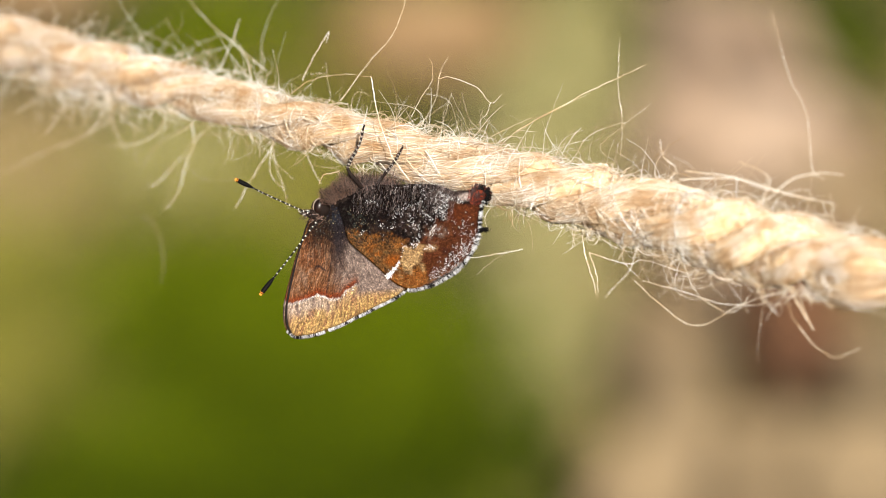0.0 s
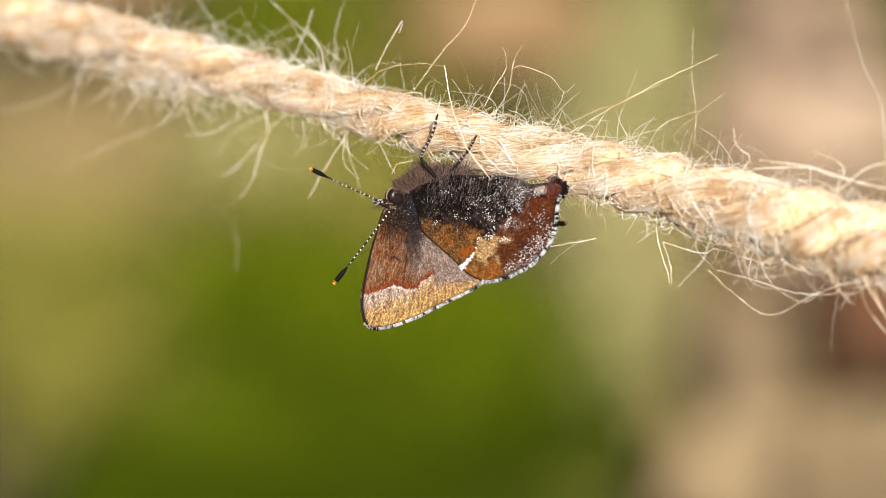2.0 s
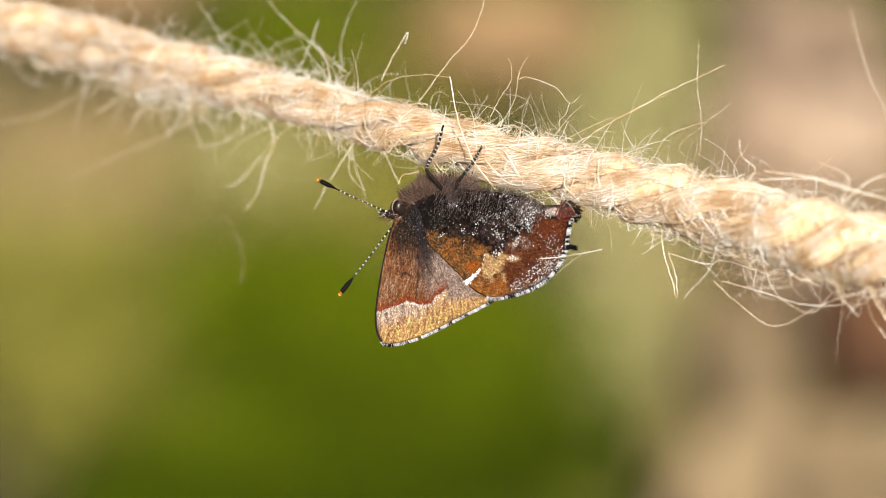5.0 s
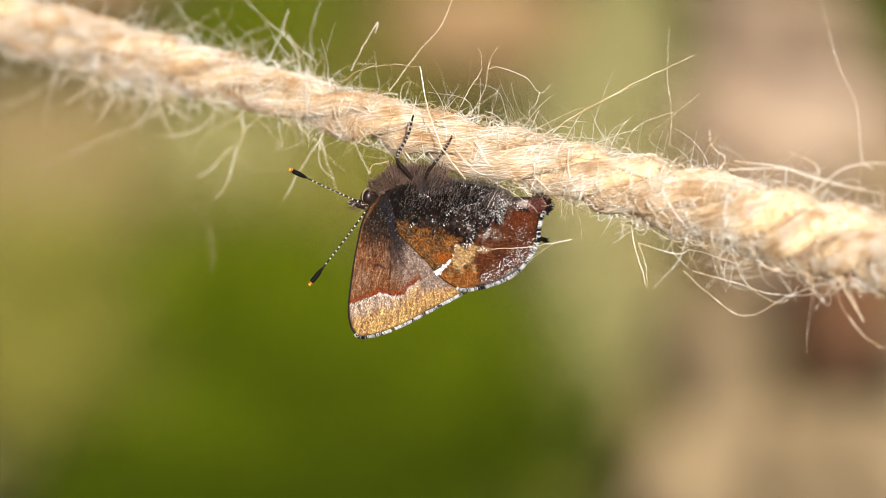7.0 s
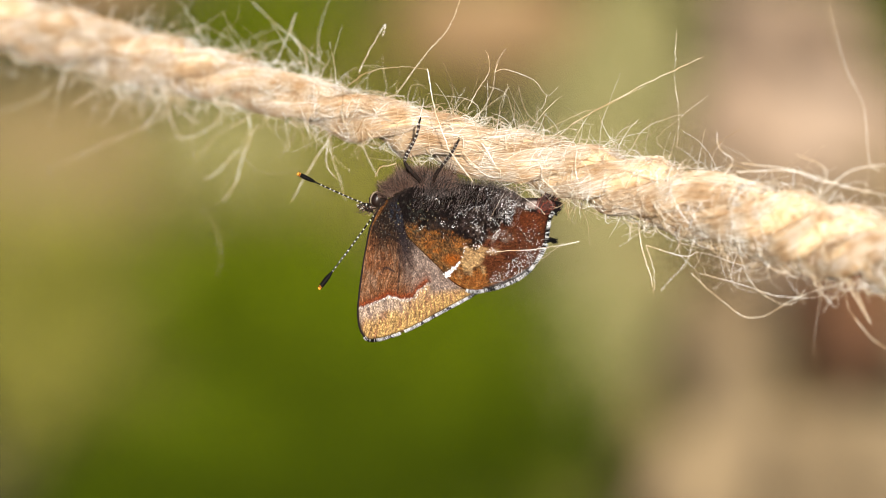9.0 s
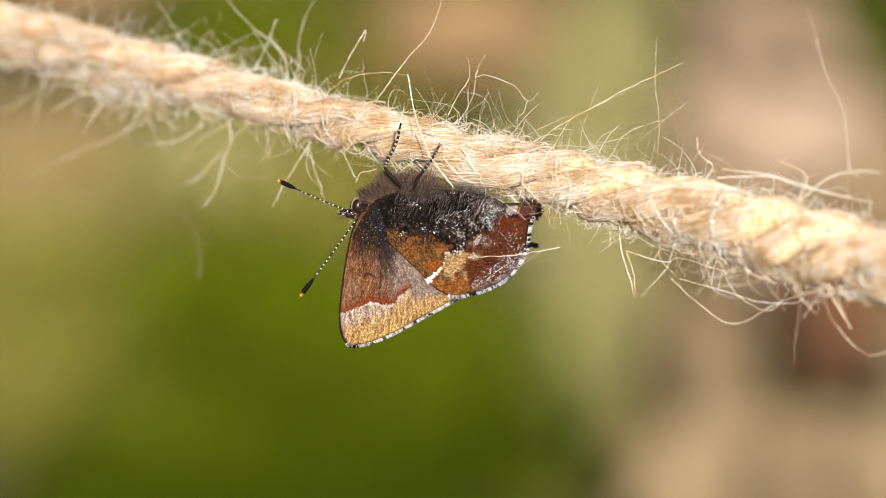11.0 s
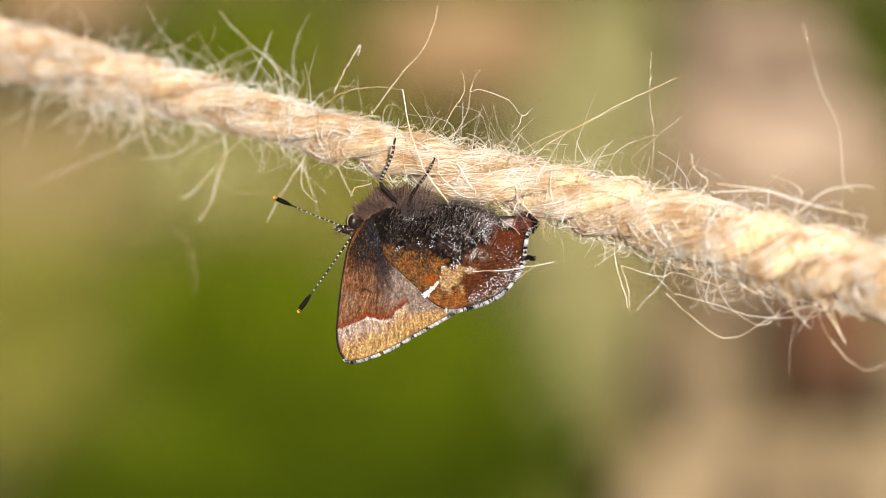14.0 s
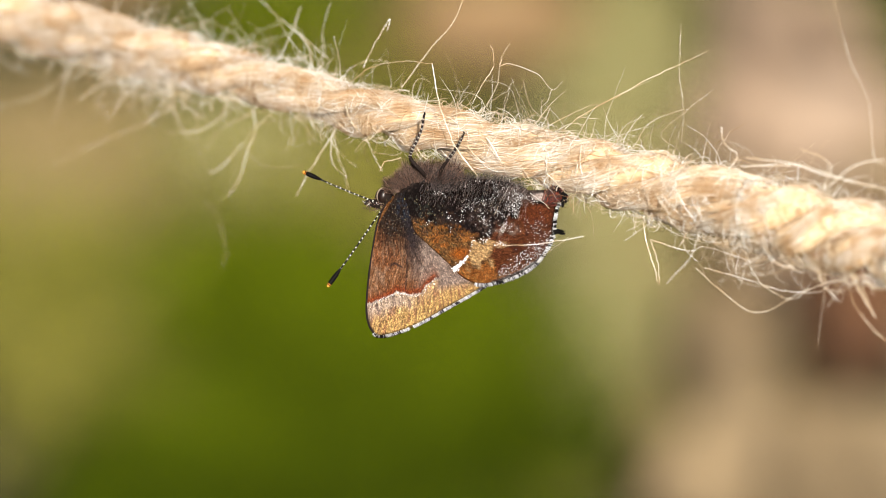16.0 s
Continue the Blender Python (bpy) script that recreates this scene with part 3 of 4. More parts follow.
    stray(1.2, (560, 220, -130), (575, 270, -140), (590, 325, -140), (598, 352, -140))
    stray(2.4, (425, 195, -190), (432, 235, -195), (420, 270, -195), (405, 320, -200), (383, 352, -200))
    stray(2.0, (430, 205, -230), (385, 225, -235), (360, 245, -240), (343, 272, -240))
    stray(1.8, (410, 260, -230), (370, 300, -235), (348, 312, -235))
    stray(0.9, (340, 365, -330), (362, 385, -330), (376, 440, -330), (373, 482, -330))
    stray(0.8, (430, 240, -220), (400, 300, -260), (370, 360, -300), (338, 372, -330))
    stray(1.8, (290, 190, -320), (230, 225, -330), (160, 255, -340), (70, 298, -350))
    stray(1.6, (100, 130, -330), (60, 165, -350), (0, 190, -360), (-60, 200, -370))
    stray(1.8, (560, 110, -150), (500, 60, -170), (450, 15, -190), (420, -20, -200))
    stray(1.6, (530, 140, -150), (525, 90, -160), (500, 55, -170), (510, 20, -180))
    stray(1.4, (1268, 305, 120), (1285, 280, 120), (1262, 255, 115), (1255, 230, 115))
    stray(1.4, (1290, 300, 120), (1380, 300, 140), (1450, 320, 150), (1530, 335, 160))
    stray(1.5, (1300, 285, 130), (1400, 300, 150), (1500, 330, 160), (1568, 345, 170))
    stray(1.5, (1440, 340, 180), (1490, 300, 180), (1540, 288, 180), (1580, 292, 180))
    stray(1.5, (1430, 350, 180), (1450, 300, 170), (1410, 280, 165), (1395, 268, 165))
    stray(1.6, (688, 285, 20), (665, 295, 15), (650, 309, 10))
    return thing


UP, DOWN = 0.0, 3.1416
make_twine()

# ---- butterfly ----
FEET = on(764, 227, 40)
bf = new("butterfly")
bf.matrix_world = RIG @ Matrix.Translation(FEET)
tagged(bf, "small brown butterfly with closed wings hanging under the twine", "butterfly")


def b(u, v, d=0.0):
    """Sheet place in the butterfly's own space."""
    return on(u, v, d) - FEET


def blob(name, centre, size, lean=0.0, rough=0.0, seg=32, rings=20):
    """A rounded mass with a slightly uneven skin."""
    bm = bmesh.new()
    bmesh.ops.create_uvsphere(bm, u_segments=seg, v_segments=rings, radius=1.0)
    m = Matrix.Translation(centre) @ pose(0, 0, 0, 0, 0, lean) @ Matrix.Diagonal((size[0] * U, size[1] * U, size[2] * U, 1))
    for v in bm.verts:
        if rough:
            v.co *= 1 + rough * (noise.noise(v.co * 2.5) + 0.5 * noise.noise(v.co * 7))
        v.co = m @ v.co
    for f in bm.faces:
        f.smooth = True
    me = bpy.data.meshes.new(name)
    bm.to_mesh(me)
    bm.free()
    return me


BD = 18   # depth of the body's axis
thorax = hold("thorax", blob("thorax", b(712, 335, BD), (44, 24, 22), -4, 0.06), BODY, bf)
abdomen = hold("abdomen", blob("abdomen", b(820, 346, BD - 4), (92, 22, 20), -6, 0.04), BODY, bf)
head = hold("head", blob("head", b(655, 351, BD), (17, 18, 19), 15, 0.05), BODY, bf)
hold("eye_rim", blob("eye_rim", b(650.6, 347.0, BD + 11), (10.2, 14.2, 5.2), -14), CREAM, head, "thin cream ring of scales round the eye")
hold("eye", blob("eye", b(651.5, 348, BD + 14), (9.4, 13.4, 6.4), -14), EYE_BLACK, head, "glossy dark brown compound eye")
for dv in (0, 7):
    hold("palp", one_tube("palp", [b(646, 360 + dv, BD + 10), b(632, 358 + dv * 0.8, BD + 10), b(617, 357 + dv * 0.6, BD + 8)], [4.5 * U, 5 * U, 3.2 * U, 0.6 * U], 16, 8), BODY, head, "dark bristly palp with pale scales")


for dv, dd in ((0, 13), (7, 13)):
    spots = [(rng.uniform(620, 648), 357.5 + dv * 0.8 + rng.normal(0, 2.4), BD + dd) for _ in range(4)]
    lines = [(to_sheet(np.array([p, (p[0] - 2.5, p[1] + rng.normal(0, 1), p[2] + 1), (p[0] - 5, p[1] + rng.normal(0, 2), p[2] + 1.5)])) - np.array(FEET), np.array([0.7, 0.6, 0.2]) * U) for p in spots]
    tagged(hold("palp_frost", tubes("palp_frost", lines), SPECK, head, "white scales on the palp"), kind="stuff")


def hairs(count, place, flow, size, thick, spread):
    """Fine hairs: place() gives a root, flow(root) its direction in sheet terms."""
    lines = []
    for _ in range(count):
        p = np.array(place(), dtype=float)
        d = np.array(flow(p), dtype=float) + rng.normal(0, spread, 3)
        d /= np.linalg.norm(d)
        length = size * rng.uniform(0.55, 1.3)
        droop = rng.normal(0, 0.12, 3)
        path = [p + (d * f + droop * f * f) * length for f in np.linspace(0, 1, 6)]
        path = to_sheet(np.array(path)) - np.array(FEET)
        lines.append((path, np.linspace(1, 0.3, 6) * thick * rng.uniform(0.7, 1.3) * U))
    return lines


def top_line(u):
    return np.interp(u, (655, 680, 710, 760, 800, 850, 880, 900), (338, 316, 303, 308, 316, 324, 333, 342))


def on_thorax():
    u = rng.uniform(670, 790)
    v = top_line(u) + 1 + 24 * rng.uniform() ** 1.5
    return u, v, BD + 25 * math.sqrt(max(0.03, 1 - ((v - 345) / 48) ** 2))


def on_abdomen():
    u = rng.uniform(735, 900)
    v = top_line(u) + 3 + 34 * rng.uniform() ** 1.4
    return u, v, BD + 8 + min(17, (v - top_line(u)) * 1.3)


tagged(hold("thorax_fur", tubes("thorax_fur", hairs(5200, on_thorax, lambda p: (-0.2 + (p[0] - 700) / 120, -1.0 if p[1] < 322 else -0.45, 0.25), 16, 0.21, 0.16) + hairs(1100, lambda: (rng.uniform(690, 785), float(top_line(rng.uniform(700, 780))) + rng.uniform(0, 8), BD + rng.uniform(0, 24)), lambda p: ((p[0] - 735) / 130, -1.0, 0.2), 23, 0.21, 0.17) + hairs(420, lambda: (rng.uniform(655, 684), rng.uniform(320, 345), BD + rng.uniform(8, 22)), lambda p: (-0.55, -0.6, 0.4), 12, 0.3, 0.3)), FUR, thorax, "soft grey-brown fur"), kind="stuff")
tagged(hold("abdomen_fur", tubes("abdomen_fur", hairs(3200, on_abdomen, lambda p: (0.25, -0.9 if p[1] < top_line(p[0]) + 12 else -0.5, 0.3), 14, 0.21, 0.15)), GREY_FUR, abdomen, "soft grey-brown fur"), kind="stuff")
tagged(hold("head_fur", tubes("head_fur", hairs(160, lambda: (rng.uniform(622, 662), rng.uniform(352, 372), BD + rng.uniform(5, 14)), lambda p: (-0.8, 0.35, 0.4), 10, 0.5, 0.35)), FUR, head), kind="stuff")


def antenna(base, tip, rings, swell):
    """A thin black shaft with white rings and a swollen, orange-tipped club."""
    base, tip = Vector(base), Vector(tip)
    mid = (base + tip) / 2 + Vector((0, -1.5 * U, 0))
    line = spline([base, mid, tip], 60)
    f = np.linspace(0, 1, 60)
    rad = (1.35 + swell * step(0.74, 0.86, f) * (1 - 0.35 * step(0.93, 1.0, f))) * U
    shaft = hold("antenna", tubes("antenna", [(line[:59], rad[:59])], 10), BLACK, bf, "thin black antenna ringed with white")
    for i in range(rings):
        k = 0.04 + 0.71 * i / (rings - 1)
        c = np.array([line[int(k * 59)] * (1 - w) + line[int(k * 59) + 1] * w for w in (0.0, 0.45, 0.9, 1.3)])
        hold("ring", tubes("ring", [(c, np.array([0.9, 1.55, 1.55, 0.9]) * U)], 8), WHITE, shaft)
    end = np.vstack([line[57:], line[-1:] * 1.0])
    er = np.concatenate([rad[57:] * np.array([1.03, 0.9, 0.55]), [0.05 * U]])
    hold("club_tip", tubes("club_tip", [(end, er)], 10), ORANGE, shaft, "orange tip of the club")
    return shaft


ANT1 = antenna(b(646, 362, BD + 12), b(512, 300, BD + 40), 13, 3.0)
antenna(b(650, 371, BD + 6), b(547, 505, BD + 20), 14, 3.0)


def leg(points, radii, bands):
    pts = [b(*p) for p in points]
    line = spline(pts, 50)
    r = np.interp(np.linspace(0, 1, 50), np.linspace(0, 1, len(radii)), radii) * U
    ob = hold("leg", tubes("leg", [(line, r)], 9), LEG, bf, "dark brown leg banded with white at the foot")
    for k in bands:
        c = line[k:k + 2]
        hold("band", tubes("band", [(c, r[k:k + 2] * 1.04)], 9), BAND, ob)
    spines = []
    for k in rng.integers(3, 48, 150):
        d = np.array([rng.normal(), rng.normal(), rng.normal()])
        d /= np.linalg.norm(d)
        p0 = line[k] + d * r[k] * 0.8
        spines.append((np.array([p0, p0 + d * 1.6 * U + np.array([0, 1.5 * U, 0]), p0 + d * 2.4 * U + np.array([0, 3.5 * U, 0])]), np.array([0.45, 0.35, 0.12]) * U))
    tagged(hold("leg_bristle", tubes("leg_bristle", spines), FUR, ob), kind="stuff")
    hold("claw", one_tube("claw", [pts[-1], pts[-1] + Vector((1.5 * U, 4 * U, -3 * U)), pts[-1] + Vector((0, 6 * U, -7 * U))], [2 * U, 1.6 * U, 0.5 * U], 10, 7), BLACK, ob)
    return ob


leg([(730, 318, 42), (716, 301, 52), (703, 284, 58), (706, 270, 58), (716, 252, 56), (725, 232, 55), (730, 209, 54)], [4.2, 3.9, 3.1, 3.0, 2.6, 2.3, 1.9], (19, 22, 25, 28, 31, 34, 37, 40, 43, 46))
leg([(750, 326, 40), (757, 306, 50), (768, 290, 56), (780, 276, 60), (790, 261, 62), (798, 246, 60)], [4.0, 3.5, 2.9, 2.6, 2.3, 1.9], (22, 26, 30, 34, 38, 41, 44))


# ---- wings ----
def smooth_outline(points, n):
    p = np.array(points, dtype=float)
    p = np.vstack([p[-2:], p, p[:3]])
    q = spline([(x, y, 0) for x, y in p], 4000)[:, :2]
    seg = len(p) - 1
    q = q[int(4000 * 2 / seg):int(4000 * (seg - 2) / seg)]
    s = np.concatenate([[0], np.cumsum(np.hypot(*np.diff(q, axis=0).T))])
    t = np.linspace(0, s[-1], n, endpoint=False)
    return np.stack([np.interp(t, s, q[:, 0]), np.interp(t, s, q[:, 1])], -1)


FORE = ((676, 345), (655, 365), (641, 395), (633, 430), (625, 475), (619, 520), (617, 555), (622, 580), (633, 596), (652, 597), (682, 589), (716, 575), (750, 557), (780, 541), (806, 527), (828, 514), (840, 500), (826, 470), (790, 410), (745, 350), (710, 338))
HIND = ((690, 345), (697, 375), (705, 412), (730, 440), (758, 468), (782, 494), (800, 506), (818, 513), (850, 510), (875, 503), (900, 492), (920, 478), (934, 461), (944, 445), (950, 432), (952, 420), (954, 405), (957, 390), (961, 378), (969, 370), (971, 360), (963, 353), (953, 350), (945, 360), (936, 369), (925, 362), (905, 347), (870, 332), (800, 322), (745, 318), (710, 330))


def paint(c, mask, colour):
    c[:] = c * (1 - mask[:, None]) + np.array(colour) * mask[:, None]


def line_dist(x, y, pts):
    """Signed height above a broken line v(u), positive below it."""
    return y - np.interp(x, [p[0] for p in pts], [p[1] for p in pts])


def oval(x, y, u, v, a, c, soft=0.35):
    """1 inside an oval, fading out over its rim."""
    return 1 - step(1 - soft, 1 + soft, np.hypot((x - u) / a, (y - v) / c))


def fore_pattern(x, y):
    """Underside of the forewing: dark base, russet disc, wavy band, ochre margin."""
    n1, n2 = vnoise(x / 9, y / 9, 1), vnoise(x / 2.2, y / 2.2, 2)
    streak = vnoise((x + y * 0.10 + 2.5 * np.sin(y / 13)) / 2.2, y / 15, 9)
    c = np.tile(np.array([0.20, 0.090, 0.042]), (len(x), 1))
    paint(c, step(0.3, 0.9, n1) * 0.35, (0.22, 0.11, 0.052))
    paint(c, oval(x, y, 655, 445, 30, 36) * 0.55, (0.21, 0.072, 0.028))
    paint(c, step(0.5, 0.85, streak) * 0.5, (0.38, 0.24, 0.155))
    paint(c, (1 - step(0.15, 0.4, streak)) * 0.45, (0.10, 0.05, 0.032))
    grey = step(-8, 34, (x - 694) - np.abs(y - 455) * 0.12 + (n1 - 0.5) * 12) * step(395, 430, y)
    paint(c, grey * 0.88, (0.29, 0.225, 0.20))
    paint(c, grey * step(0.5, 0.9, streak) * 0.4, (0.44, 0.36, 0.32))
    paint(c, oval(x, y, 640, 495, 24, 34) * step(0.4, 0.8, n1) * 0.5, (0.25, 0.165, 0.12))
    band = line_dist(x, y + (n2 - 0.5) * 4, ((610, 540), (627, 537), (652, 528), (672, 518), (685, 520), (692, 525), (715, 522), (722, 510), (740, 497), (800, 497)))
    east = 1 - step(736, 752, x)
    paint(c, step(-34, -6, band) * (1 - step(0, 2, band)) * east * 0.5, (0.22, 0.075, 0.026))
    paint(c, step(-14, -4, band) * (1 - step(0, 2, band)) * east * 0.9, (0.21, 0.045, 0.016))
    below = step(0, 3, band)
    gold = below * np.maximum(east, step(506, 524, y + (x - 752) * 0.1))
    paint(c, gold, (0.47, 0.315, 0.19))
    paint(c, gold * step(545, 585, y + (x - 640) * 0.4) * 0.7, (0.56, 0.35, 0.10))
    paint(c, gold * step(0.5, 0.8, streak) * 0.6, (0.60, 0.41, 0.17))
    paint(c, gold * (1 - step(0.28, 0.44, streak)) * 0.75, (0.25, 0.115, 0.065))
    pale = below * (1 - step(14, 36, band + (n1 - 0.5) * 12)) * (1 - step(675, 720, x))
    paint(c, pale * 0.6, (0.50, 0.42, 0.39))
    paint(c, pale * (1 - step(0.25, 0.5, streak)) * 0.7, (0.17, 0.12, 0.10))
    paint(c, step(-1, 1, band) * (1 - step(2.5, 5, band)) * east * (0.6 + 0.4 * n2), (0.62, 0.57, 0.54))
    paint(c, step(560, 590, y - (x - 640) * -0.45) * gold * step(0.4, 0.8, n1) * 0.25, (0.64, 0.43, 0.18))
    dark = 1 - step(0.35, 1.2, np.hypot((x - 684) / 92, (y - 362) / 106) + (n1 - 0.5) * 0.25 + (n2 - 0.5) * 0.35)
    paint(c, dark * 0.95, (0.012, 0.010, 0.010))
    paint(c, oval(x, y, 703, 412, 13, 70, 0.8) * 0.8, (0.026, 0.022, 0.028))
    paint(c, oval(x, y, 690, 372, 16, 24, 0.5) * step(0.4, 0.7, n2) * 0.6, (0.020, 0.030, 0.052))
    mark = (1 - step(1.2, 3.4, np.abs(y - 472 - 3 * np.sin(x / 4.3)))) * step(658, 664, x) * (1 - step(680, 686, x))
    mark2 = (1 - step(0.9, 2.6, np.abs(x - 691 + (y - 470) * 0.08))) * step(430, 455, y) * (1 - step(510, 525, y))
    mark3 = (1 - step(0.8, 2.2, np.abs((x - 700) - (y - 445) * 0.62))) * step(438, 446, y) * (1 - step(482, 494, y))
    paint(c, np.maximum(mark, np.maximum(mark2 * 0.8, mark3 * 0.55)) * 0.85, (0.035, 0.024, 0.024))
    veins = np.zeros(len(x))
    for k in (0.10, 0.24, 0.40, 0.58, 0.76, 0.95):
        veins = np.maximum(veins, 1 - step(0.5, 1.5, np.abs((x - 690) - (y - 352) * (k - 0.28) * 1.25)))
    paint(c, veins * step(430, 470, y) * (0.25 + 0.3 * n2), (0.07, 0.042, 0.032))
    front = np.interp(y, (352, 395, 430, 475, 520, 600), (668, 641, 633, 625, 619, 619))
    paint(c, (1 - step(2, 4.5, x - front)) * (1 - step(430, 500, y)) * 0.4, (0.30, 0.12, 0.03))
    return c


def hind_pattern(x, y):
    """Underside of the hindwing: black base with frost, tan disc, dark red margin."""
    n1, n2, n3 = vnoise(x / 8, y / 8, 11), vnoise(x / 2.2, y / 2.2, 12), vnoise(x / 22, y / 22, 13)
    fine = vnoise(x / 3.4, y / 3.4, 14)
    # gold-brown disc with dark flecks
    c = np.tile(np.array([0.165, 0.076, 0.025]), (len(x), 1))
    paint(c, step(0.45, 0.8, fine) * 0.7, (0.25, 0.15, 0.06))
    paint(c, step(0.5, 0.8, n1) * 0.55, (0.29, 0.10, 0.02))
    paint(c, (1 - step(0.28, 0.55, n2)) * 0.8, (0.040, 0.024, 0.014))
    paint(c, (1 - step(0.2, 0.5, n1)) * 0.5, (0.13, 0.055, 0.02))
    paint(c, oval(x, y, 784, 456, 15, 9, 0.6) * 0.9, (0.30, 0.085, 0.014))
    paint(c, oval(x, y, 750, 445, 10, 24, 0.6) * step(0.4, 0.7, n1) * 0.6, (0.28, 0.09, 0.02))
    # ochre lower edge
    paint(c, step(474, 486, y) * step(768, 776, x) * (1 - step(832, 850, x + (n1 - .5) * 34 + (n3 - .5) * 36)) * 0.9, (0.23, 0.080, 0.020))
    paint(c, step(474, 486, y) * step(768, 776, x) * (1 - step(825, 845, x + (n1 - .5) * 34)) * step(0.5, 0.8, fine) * 0.6, (0.32, 0.16, 0.05))
    # red-brown outer field
    outer = step(-12, 12, (x - 842) - (y - 455) * 0.45 + (n1 - 0.5) * 34 + (n3 - 0.5) * 40)
    paint(c, outer * 0.95, (0.090, 0.027, 0.012))
    paint(c, outer * step(0.5, 0.8, fine) * 0.5, (0.125, 0.046, 0.022))
    paint(c, outer * (1 - step(0.2, 0.5, n1)) * 0.7, (0.042, 0.014, 0.010))
    # tan patch with sharp, stepped sides
    wob = (n1 - 0.5) * 22 + (fine - 0.5) * 9
    tan = step(802, 806, x + (y - 440) * 0.28 + wob * 0.4) * (1 - step(840, 846, x + wob + (y - 440) * 0.2)) * step(432, 436, y + wob * 0.4) * (1 - step(472, 482, y + wob * 1.4 - (x - 806) * -0.1))
    paint(c, tan, (0.36, 0.225, 0.105))
    paint(c, tan * step(0.45, 0.75, fine) * 0.7, (0.54, 0.37, 0.18))
    paint(c, tan * (1 - step(0.2, 0.4, n2)) * 0.5, (0.20, 0.115, 0.05))
    paint(c, oval(x, y, 856, 443, 13, 6, 0.3) * 0.85, (0.33, 0.20, 0.10))
    paint(c, oval(x, y, 808, 481, 9, 4, 0.5) * 0.7, (0.07, 0.035, 0.018))
    # dark base and its ragged lower side
    rag = (np.floor(vnoise(x / 11, y / 11, 15) * 3) / 3 - 0.33) * 20 + (n1 - 0.5) * 14
    edge = line_dist(x, y + rag, ((690, 404), (720, 408), (750, 410), (790, 422), (815, 434), (840, 430), (850, 411), (885, 400), (896, 378), (940, 372), (980, 372)))
    base = 1 - np.where(x < 795, step(-26, 16, edge + (n2 - 0.5) * 14), step(-9, 5, edge))
    paint(c, base, (0.0095, 0.0065, 0.0065))
    paint(c, base * step(0.5, 0.85, n3) * 0.6, (0.035, 0.024, 0.022))
    paint(c, base * step(0.55, 0.85, fine) * 0.4, (0.075, 0.052, 0.046))
    paint(c, base * step(790, 830, x) * step(395, 410, y) * step(0.4, 0.7, n1) * 0.7, (0.065, 0.026, 0.014))
    paint(c, oval(x, y, 716, 380, 40, 34, 0.5) * step(0.5, 0.9, fine) * 0.6, (0.022, 0.034, 0.030))
    paint(c, oval(x, y, 868, 418, 19, 13, 0.5) * step(0.3, 0.6, vnoise(x / 5.5, y / 5.5, 61)) * (0.5 + 0.4 * fine), (0.22, 0.165, 0.135))
    paint(c, oval(x, y, 836, 405, 18, 14, 0.5) * step(0.4, 0.8, fine) * 0.5, (0.14, 0.10, 0.08))
    paint(c, oval(x, y, 893, 352, 34, 16, 0.5) * (0.35 + 0.5 * fine), (0.17, 0.125, 0.115))
    paint(c, oval(x, y, 921, 392, 30, 17, 0.2) * 0.6, (0.135, 0.036, 0.015))
    # pale inner fold under the lobe
    paint(c, oval(x, y, 930, 361, 13, 7, 0.4) * 0.85, (0.62, 0.52, 0.49))
    paint(c, step(940, 948, x) * (1 - step(370, 376, y)), (0.15, 0.025, 0.008))
    # thin brown line inside the margin, dark and frosted outside it
    rim = (y - np.interp(x, (800, 850, 890, 925, 945, 951, 960), (512, 503, 488, 466, 441, 400, 372)))
    out = step(-1, 2, rim) * (x > 838)
    paint(c, (1 - step(1.2, 2.6, np.abs(rim))) * (x > 845) * 0.7, (0.24, 0.11, 0.06))
    paint(c, out * 0.9, (0.03, 0.022, 0.022))
    paint(c, out * step(0.5, 0.7, n2) * 0.7, (0.40, 0.40, 0.42))
    return c


def wing_mesh(name, outline, root, pattern, depth, n=420, m=130):
    """A wing blade as rings from the root outwards; depth(u, v) gives its curve."""
    o = smooth_outline(outline, n)
    f = np.linspace(0.02, 1, m)[:, None, None]
    p = (np.array(root) + (o[None] - np.array(root)) * f).reshape(-1, 2)
    x, y = p[:, 0], p[:, 1]
    v = to_sheet(np.stack([x, y, depth(x, y)], -1)) - np.array(to_sheet(np.array([*root, BD], dtype=float)))
    i = np.arange(m - 1)[:, None] * n
    j = np.arange(n)[None, :]
    k = (j + 1) % n
    faces = np.stack([i + j, i + n + j, i + n + k, i + k], -1).reshape(-1, 4)
    me = mesh_of(name, v, faces)
    c = pattern(x, y)
    grit = 0.35 * np.exp(rng.normal(0, 0.28, len(x)) + 0.8 * (vnoise(x / 1.7, y / 2.6, 41) - 0.5) + 0.08 * (vnoise(x / 6, y / 6, 43) - 0.5))
    rimmed = step(0.968, 0.985, np.repeat(f.ravel(), n)) * (y > 370)
    c = np.clip(c * grit[:, None] * (1 - 0.75 * rimmed)[:, None], 0, 1)
    att = me.color_attributes.new("tint", "FLOAT_COLOR", "POINT")
    att.data.foreach_set("color", np.hstack([c, np.ones((len(c), 1))]).astype(np.float32).ravel())
    return me, o


def sheet_curve(x, y, near):
    """Near wings bulge towards the camera at the body and close up below."""
    base = np.interp(y, (300, 345, 420, 600), (20, 19, 12, 3))
    return BD + near * base + 0.11 * np.maximum(0, x - 730) + 1.6 * np.sin(x / 23 + y / 41) + 1.0 * np.sin(x / 9.0 - y / 15)


